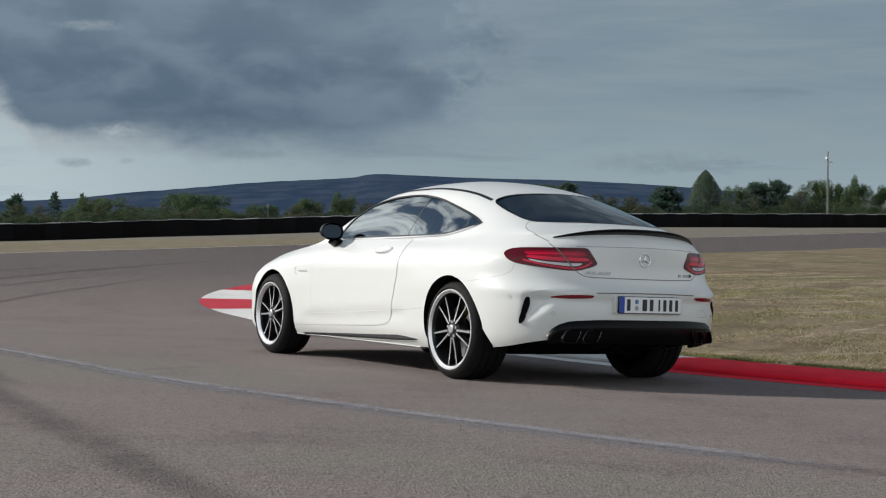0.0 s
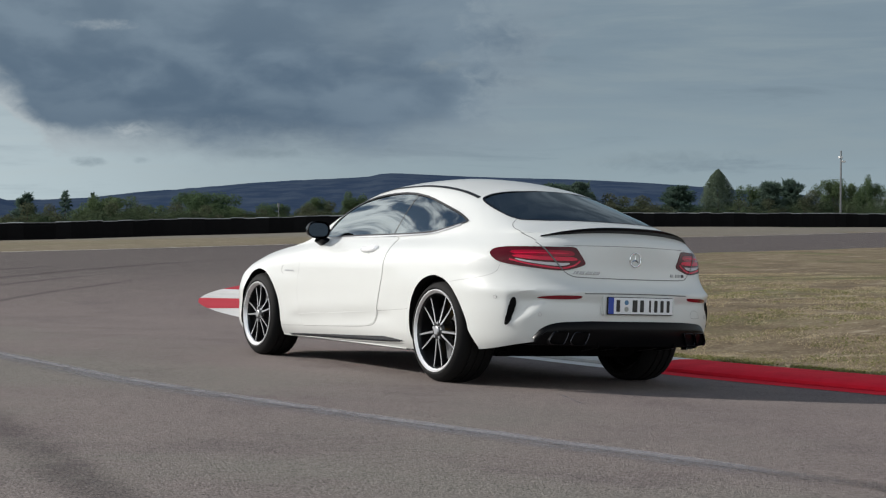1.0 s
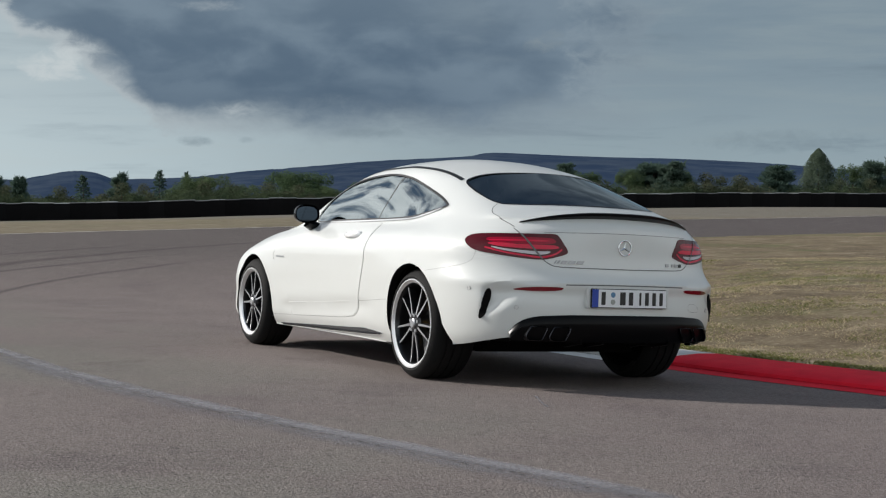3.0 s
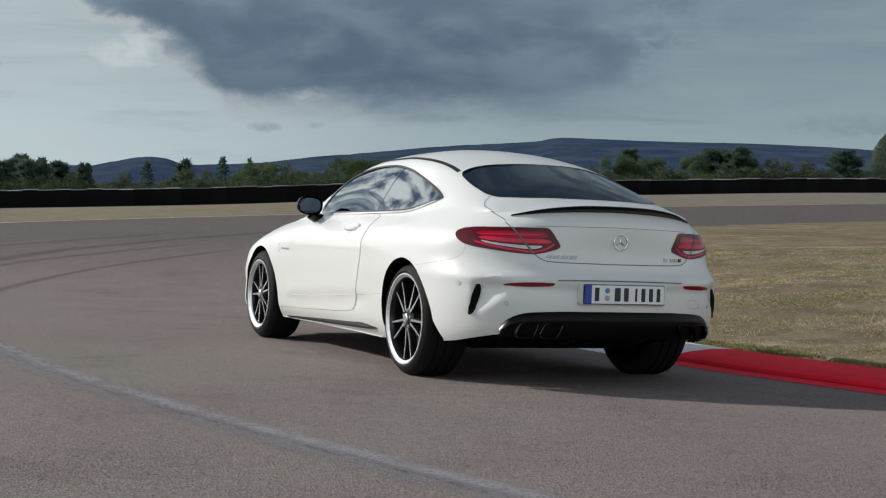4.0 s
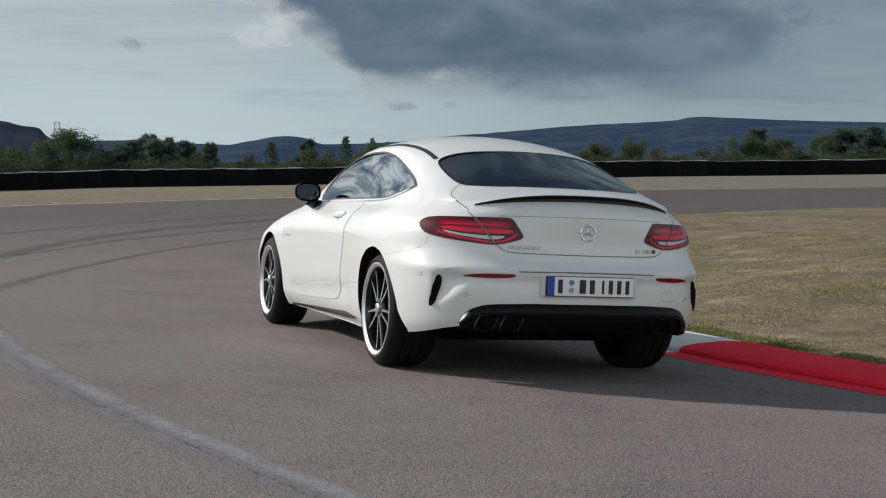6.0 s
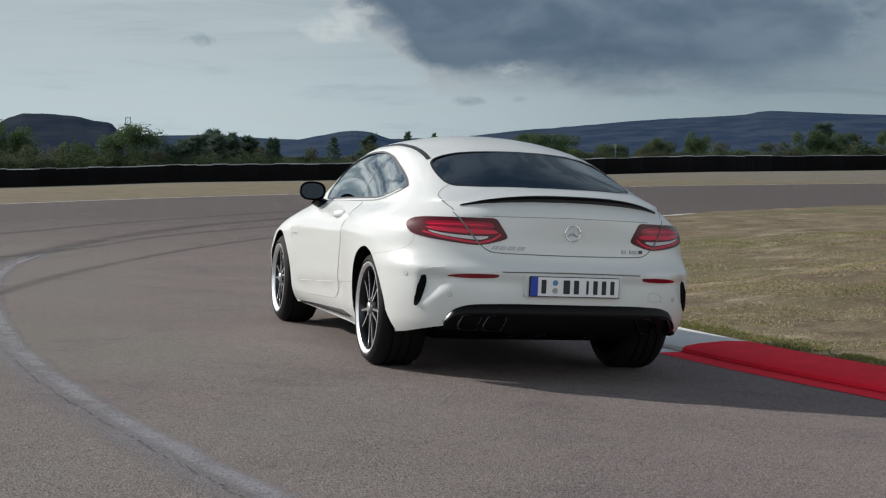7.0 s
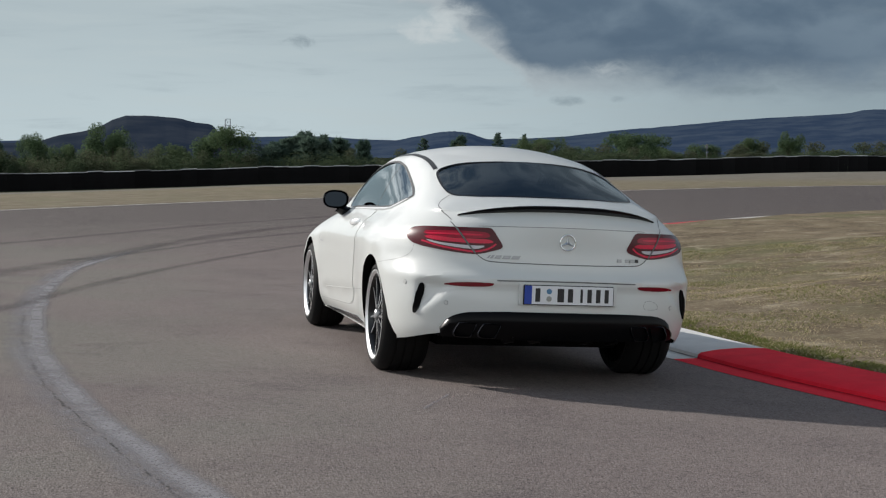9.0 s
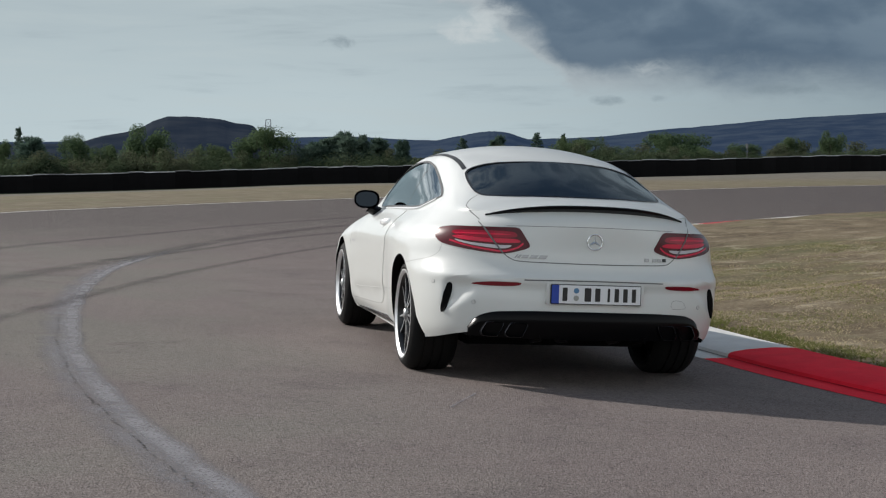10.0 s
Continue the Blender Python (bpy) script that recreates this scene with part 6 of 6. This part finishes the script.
grove("oak", "oak_tree", "dark green broadleaf tree in the belt behind the barrier", [(31.5, 6, 3.1, 2.5), (34.3, 8, 3.1, 2.3), (32.7, 6, 3.0, 1.8), (36.3, 7, 3.2, 1.9), (42.6, 10, 3.6, 2.4), (45.6, 9, 4.0, 2.6), (46.3, 8, 3.8, 1.7), (46.8, 6, 4.4, 1.9), (47.6, 9, 3.7, 2.3), (-6, 7, 3.4, 2.4), (-8, 6, 3.3, 2.8), (50, 8, 3.8, 2.6), (52, 8, 3.6, 2.8)], 1.1, "broadleaf trees behind the barrier", 4)
grove("pine", "pine_tree", "bushy dark green pine behind the barrier", [(8.2, 6, 2.5, 2.0), (8.9, 8, 3.0, 1.9), (9.4, 5, 2.8, 1.8), (7.9, 5, 2.3, 2.2), (8.5, 7, 2.8, 2.0), (9.2, 9, 3.2, 1.6), (9.8, 6, 2.9, 1.3), (10.5, 7, 2.8, 1.9), (11.4, 5, 2.6, 1.2), (15.0, 7, 2.8, 1.4), (39.8, 5, 3.1, 2.9), (43.3, 6, 3.4, 2.3), (44.1, 8, 3.6, 2.5), (31.9, 8, 3.4, 1.8), (35.2, 9, 3.3, 3.0), (35.9, 6, 3.3, 2.8), (-2.4, 6, 3.3, 1.8)], 0.72, "pines behind the barrier")
grove("fir", "fir_tree", "slim dark green fir tree behind the barrier", [(-2.9, 9, 4.0, 0.9), (16.5, 9, 3.1, 1.0), (17.5, 10, 3.0, 0.7), (13.7, 7, 2.8, 1.1)], 0.5, "fir trees behind the barrier", 2)
grove("cypress", "cypress_tree", "tall rounded grey-green cypress behind the barrier", [(41.3, 6, 4.5, 2.1)], 0.66, "cypress")
grove("shrub", "shrub", "bushy green shrub behind the barrier", [(-2.3, 3, 2.6, 2.3), (-1.4, 3, 2.4, 1.9), (1.1, 3, 2.5, 1.9), (2.6, 3, 2.6, 2.3), (3.6, 4, 2.5, 1.7), (5.2, 3, 2.3, 1.5), (7.0, 3, 2.0, 2.1), (10.9, 3, 2.3, 1.5), (12.9, 4, 2.2, 1.8), (14.3, 3, 1.7, 1.5), (15.8, 4, 2.3, 1.5), (15.0, 3, 2.4, 1.9), (18.0, 4, 2.4, 1.7), (19.4, 4, 2.2, 1.6), (20.7, 4, 2.2, 2.0), (21.8, 3, 2.0, 1.6), (23.7, 4, 1.7, 2.0), (24.6, 5, 1.7, 1.6), (25.3, 4, 1.7, 1.6)], 1.0, "shrubs behind the barrier", 4)
grove("shrub", "shrub", "low dark green shrub behind the barrier", [(25.8, 4, 2.0, 2.4), (26.5, 6, 2.2, 1.7), (28.5, 5, 2.1, 2.5), (30.0, 4, 2.1, 2.6), (30.7, 4, 2.2, 1.8), (33.3, 4, 2.2, 2.7), (37.0, 4, 2.7, 2.3), (37.7, 5, 2.5, 2.3), (38.6, 4, 2.5, 2.6), (42.2, 3, 2.3, 1.9), (44.9, 5, 3.0, 2.3), (43.2, 2.5, 2.3, 1.9), (44.5, 3, 2.4, 2.0)], 1.0, "shrubs behind the barrier", 4)

# scrub between the trees
tall = herm([(-18, 3.37), (-3.5, 3.08), (0.5, 3.08), (2.6, 3.04), (4.7, 2.74), (6.8, 2.36), (9, 2.48), (10.2, 2.45), (11.7, 2.04), (14.4, 1.73), (15.5, 2.31), (18.6, 2.11), (21, 2.31), (22.8, 1.92), (24.3, 1.86), (28, 1.98), (31.4, 2.11), (33.5, 2.11), (35.6, 2.37), (38.5, 2.44), (40.3, 2.05), (42.4, 2.05), (44.5, 2.31), (48, 2.31), (62, 2.44)])
gen = np.random.default_rng(3)
BUSHES, EACH = 2600, 170
ang = np.radians(gen.uniform(-8, 52, BUSHES))
bx, by = np.array([beyond(math.degrees(a), 1.9 + 16 * q ** 1.6) for a, q in zip(ang, gen.random(BUSHES))]).T
bz = np.array([land_z(x, y) for x, y in zip(bx, by)])
lumpy = np.array([0.82 + 0.55 * noise.noise(Vector((a * 21.0, 4.4, 0.5))) for a in ang])
bh = np.array([tall(math.degrees(a)) for a in ang]) * gen.uniform(0.72, 1.05, BUSHES) * np.clip(lumpy, 0.78, 1.12)
bw = gen.uniform(0.6, 1.5, BUSHES)
d = gen.normal(size=(BUSHES, EACH, 3))
d[:, :, 2] = np.abs(d[:, :, 2])
d /= np.linalg.norm(d, axis=2, keepdims=True)
k = gen.uniform(0.55, 1.06, (BUSHES, EACH))
c = np.stack([bx[:, None] + d[:, :, 0] * bw[:, None] * k, by[:, None] + d[:, :, 1] * bw[:, None] * k, bz[:, None] + 0.05 + d[:, :, 2] * bh[:, None] * k], axis=2).reshape(-1, 3)
nrm = d + gen.uniform(-0.6, 0.6, d.shape) + np.array((0, 0, 0.4))
nrm = (nrm / np.linalg.norm(nrm, axis=2, keepdims=True)).reshape(-1, 3)
ref = gen.normal(size=nrm.shape)
tv = np.cross(nrm, ref)
tv /= np.linalg.norm(tv, axis=1, keepdims=True)
sv = np.cross(nrm, tv)
size = gen.uniform(0.09, 0.20, (len(c), 1))
corners = np.stack([c - tv * size * 0.5, c + sv * size * 0.28 + nrm * size * 0.15, c + tv * size * 0.5, c - sv * size * 0.28 + nrm * size * 0.15], axis=1).reshape(-1, 3)
me = bpy.data.meshes.new("undergrowth")
me.from_pydata(corners.tolist(), [], np.arange(len(corners)).reshape(-1, 4).tolist())
me.materials.append(LEAF_SHRUB)
tagged(new("undergrowth", me), "dark green and rusty scrub behind the barrier", "shrubs", kind="stuff")

# ---- hills ----
def ridge(name, mat, keys, dist, depth, base, label, seed):
    """A hillside along bearings, its skyline rising by the given degrees."""
    f = herm(keys)
    bm = bmesh.new()
    rows = []
    a0, a1 = keys[0][0], keys[-1][0]
    m = 260
    for i in range(m + 1):
        a = a0 + (a1 - a0) * i / m
        e = f(a) + 0.018 * noise.noise(Vector((a * 2.1, seed, 0))) + 0.012 * noise.noise(Vector((a * 9.0, seed, 4)))
        row = []
        for k in range(9):
            u = k / 8
            r = dist + depth * u
            h = base + (1.2 + math.tan(math.radians(e)) * (dist + depth) - base) * math.sin(u * math.pi / 2) ** 1.1
            h += (1 - u) * u * 5 * noise.noise(Vector((a * 1.7, u * 3, seed + 2)))
            row.append(bm.verts.new((BC[0] + r * math.sin(math.radians(a)), BC[1] + r * math.cos(math.radians(a)), h)))
        row.append(bm.verts.new((BC[0] + (dist + depth * 1.3) * math.sin(math.radians(a)), BC[1] + (dist + depth * 1.3) * math.cos(math.radians(a)), base)))
        rows.append(row)
    for p, q in zip(rows, rows[1:]):
        for k in range(9):
            bm.faces.new((p[k], p[k + 1], q[k + 1], q[k]))
    ob = link(name, bm, mat, smooth_angle=60)
    tagged(ob, label, "hill", kind="structure")


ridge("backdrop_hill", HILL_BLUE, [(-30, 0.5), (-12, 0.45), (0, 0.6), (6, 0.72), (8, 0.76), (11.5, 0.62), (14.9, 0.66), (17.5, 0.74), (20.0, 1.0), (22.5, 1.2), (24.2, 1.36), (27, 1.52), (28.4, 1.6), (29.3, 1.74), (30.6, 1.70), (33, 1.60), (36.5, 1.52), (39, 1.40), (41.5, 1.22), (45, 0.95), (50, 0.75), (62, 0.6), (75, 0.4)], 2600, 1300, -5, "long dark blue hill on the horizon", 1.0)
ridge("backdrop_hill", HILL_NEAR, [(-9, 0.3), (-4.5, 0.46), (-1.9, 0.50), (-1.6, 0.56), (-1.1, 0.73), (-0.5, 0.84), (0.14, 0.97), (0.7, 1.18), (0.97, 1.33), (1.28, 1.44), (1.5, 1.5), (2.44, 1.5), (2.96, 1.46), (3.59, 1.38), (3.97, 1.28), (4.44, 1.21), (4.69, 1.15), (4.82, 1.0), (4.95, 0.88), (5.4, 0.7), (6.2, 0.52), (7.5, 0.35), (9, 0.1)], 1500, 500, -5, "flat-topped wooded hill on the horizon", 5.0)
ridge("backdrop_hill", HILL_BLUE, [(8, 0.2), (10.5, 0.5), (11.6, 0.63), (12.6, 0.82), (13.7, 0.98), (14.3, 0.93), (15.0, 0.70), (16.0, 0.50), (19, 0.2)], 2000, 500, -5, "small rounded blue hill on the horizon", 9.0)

# ---- masts ----
bm = bmesh.new()
px, py = beyond(45.8, 0.8)
pz = land_z(px, py)
pole = new("light_mast")
pole.location = (px, py, pz)
limb(bm, Vector((0, 0, -0.1)), Vector((0, 0, 6.3)), 0.085, 0.06, 12)
part("pole", bm, GALVANISED, pole)
for dx, dz in ((0.30, 5.40), (-0.05, 5.75)):
    bm = bmesh.new()
    box(bm, (dx - 0.16, -0.10, dz - 0.08), (dx + 0.16, 0.10, dz + 0.08), 0.02)
    part("camera_box", bm, PALE_PAINT, pole)
    bm = bmesh.new()
    limb(bm, Vector((0, 0, dz - 0.05)), Vector((dx, 0, dz - 0.02)), 0.025, 0.025)
    part("bracket", bm, GALVANISED, pole)
tagged(pole, "tall slim grey steel mast with small boxes", "mast")

post = new("signal_post")
x, y = beyond(24.4, 0.9)
post.location = (x, y, land_z(x, y))
bm = bmesh.new()
limb(bm, Vector((0, 0, -0.1)), Vector((0, 0, 1.9)), 0.028, 0.028, 8)
part("pole", bm, GALVANISED, post)
bm = bmesh.new()
box(bm, (-0.07, -0.06, 1.78), (0.07, 0.06, 2.08), 0.02)
part("head", bm, GALVANISED, post)
tagged(post, "short grey post with a box head behind the barrier", "post")

pylon = new("pylon")
pylon.location = (60.7, 688.5, -4.5)
bm = bmesh.new()
for sx in (-1, 1):
    for sy in (-1, 1):
        limb(bm, Vector((sx * 2.0, sy * 2.0, 0)), Vector((sx * 1.1, sy * 1.1, 23)), 0.16, 0.12, 4)
for z in (9, 13, 17, 20, 23):
    w = 2.0 - 0.9 * z / 23
    for k in range(4):
        c = [(-w, -w), (w, -w), (w, w), (-w, w)]
        limb(bm, Vector((*c[k], z)), Vector((*c[(k + 1) % 4], z)), 0.10, 0.10, 4)
        limb(bm, Vector((*c[k], z)), Vector((c[(k + 1) % 4][0] * 0.95, c[(k + 1) % 4][1] * 0.95, z - 3.5)), 0.08, 0.08, 4)
part("lattice", bm, PYLON, pylon)
tagged(pylon, "distant grey lattice tower on the skyline", "tower")

shed = new("low_building")
shed_spot = beyond(49.0, 20.0)
shed.location = (*shed_spot, land_z(*shed_spot))
shed.rotation_euler = (0, 0, radians(-48))
bm = bmesh.new()
box(bm, (-6, -3, -0.3), (6, 3, 2.3), 0.03)
part("wall", bm, CONCRETE, shed)
bm = bmesh.new()
box(bm, (-6.2, -3.2, 2.3), (6.2, 3.2, 2.45), 0.03)
part("roof", bm, PALE_PAINT, shed)
tagged(shed, "low pale flat-roofed building beyond the trees", "building")

# ---- grass along the kerb ----
rng = random.Random(8)
# name, material, blades, reach from the kerb, height, half-width, how far its patches are broken up
for mat, count, reach, hmax, half_w, gaps in ((GRASS, 120000, 10.0, 0.018, 0.0055, -0.16), (GRASS_GREEN, 80000, 7.0, 0.020, 0.006, 0.10), (GRASS_GREEN, 16000, 0.28, 0.024, 0.006, -0.5)):
    bm = bmesh.new()
    for _ in range(count):
        s = joint + rng.uniform(-5.5, 12)
        d = 0.72 + reach * rng.random() ** 1.5
        q, t = along(INNER, lengths, s)
        d = d if d > 0.72 * kerb_wide(q.y) else d * kerb_wide(q.y)
        x, y = q.x + t.y * d, q.y - t.x * d
        if noise.noise(Vector((x * 1.1, y * 1.1, 2.0 + gaps))) + 0.5 * noise.noise(Vector((x * 3.7, y * 3.7, 5.0))) < gaps + rng.uniform(-0.12, 0.12):
            continue
        z = land_z(x, y)
        h = hmax * rng.uniform(0.35, 1.0)
        a = rng.uniform(0, 6.28)
        w = half_w * rng.uniform(0.7, 1.6)
        lx, ly = rng.gauss(0, 1.5) * h, rng.gauss(0, 1.5) * h
        c, sn = math.cos(a) * w, math.sin(a) * w
        bm.faces.new([bm.verts.new(p) for p in ((x - c, y - sn, z - 0.004), (x + c, y + sn, z - 0.004), (x + lx, y + ly, z + h))])
    ob = link("grass", bm, mat, smooth_angle=0, recalc=False)
    tagged(ob, "short pale straw on the trodden ground" if mat is GRASS else ("fringe of green grass along the kerb" if reach < 2 else "patches of short green grass on dry ground"), "grass", kind="stuff")
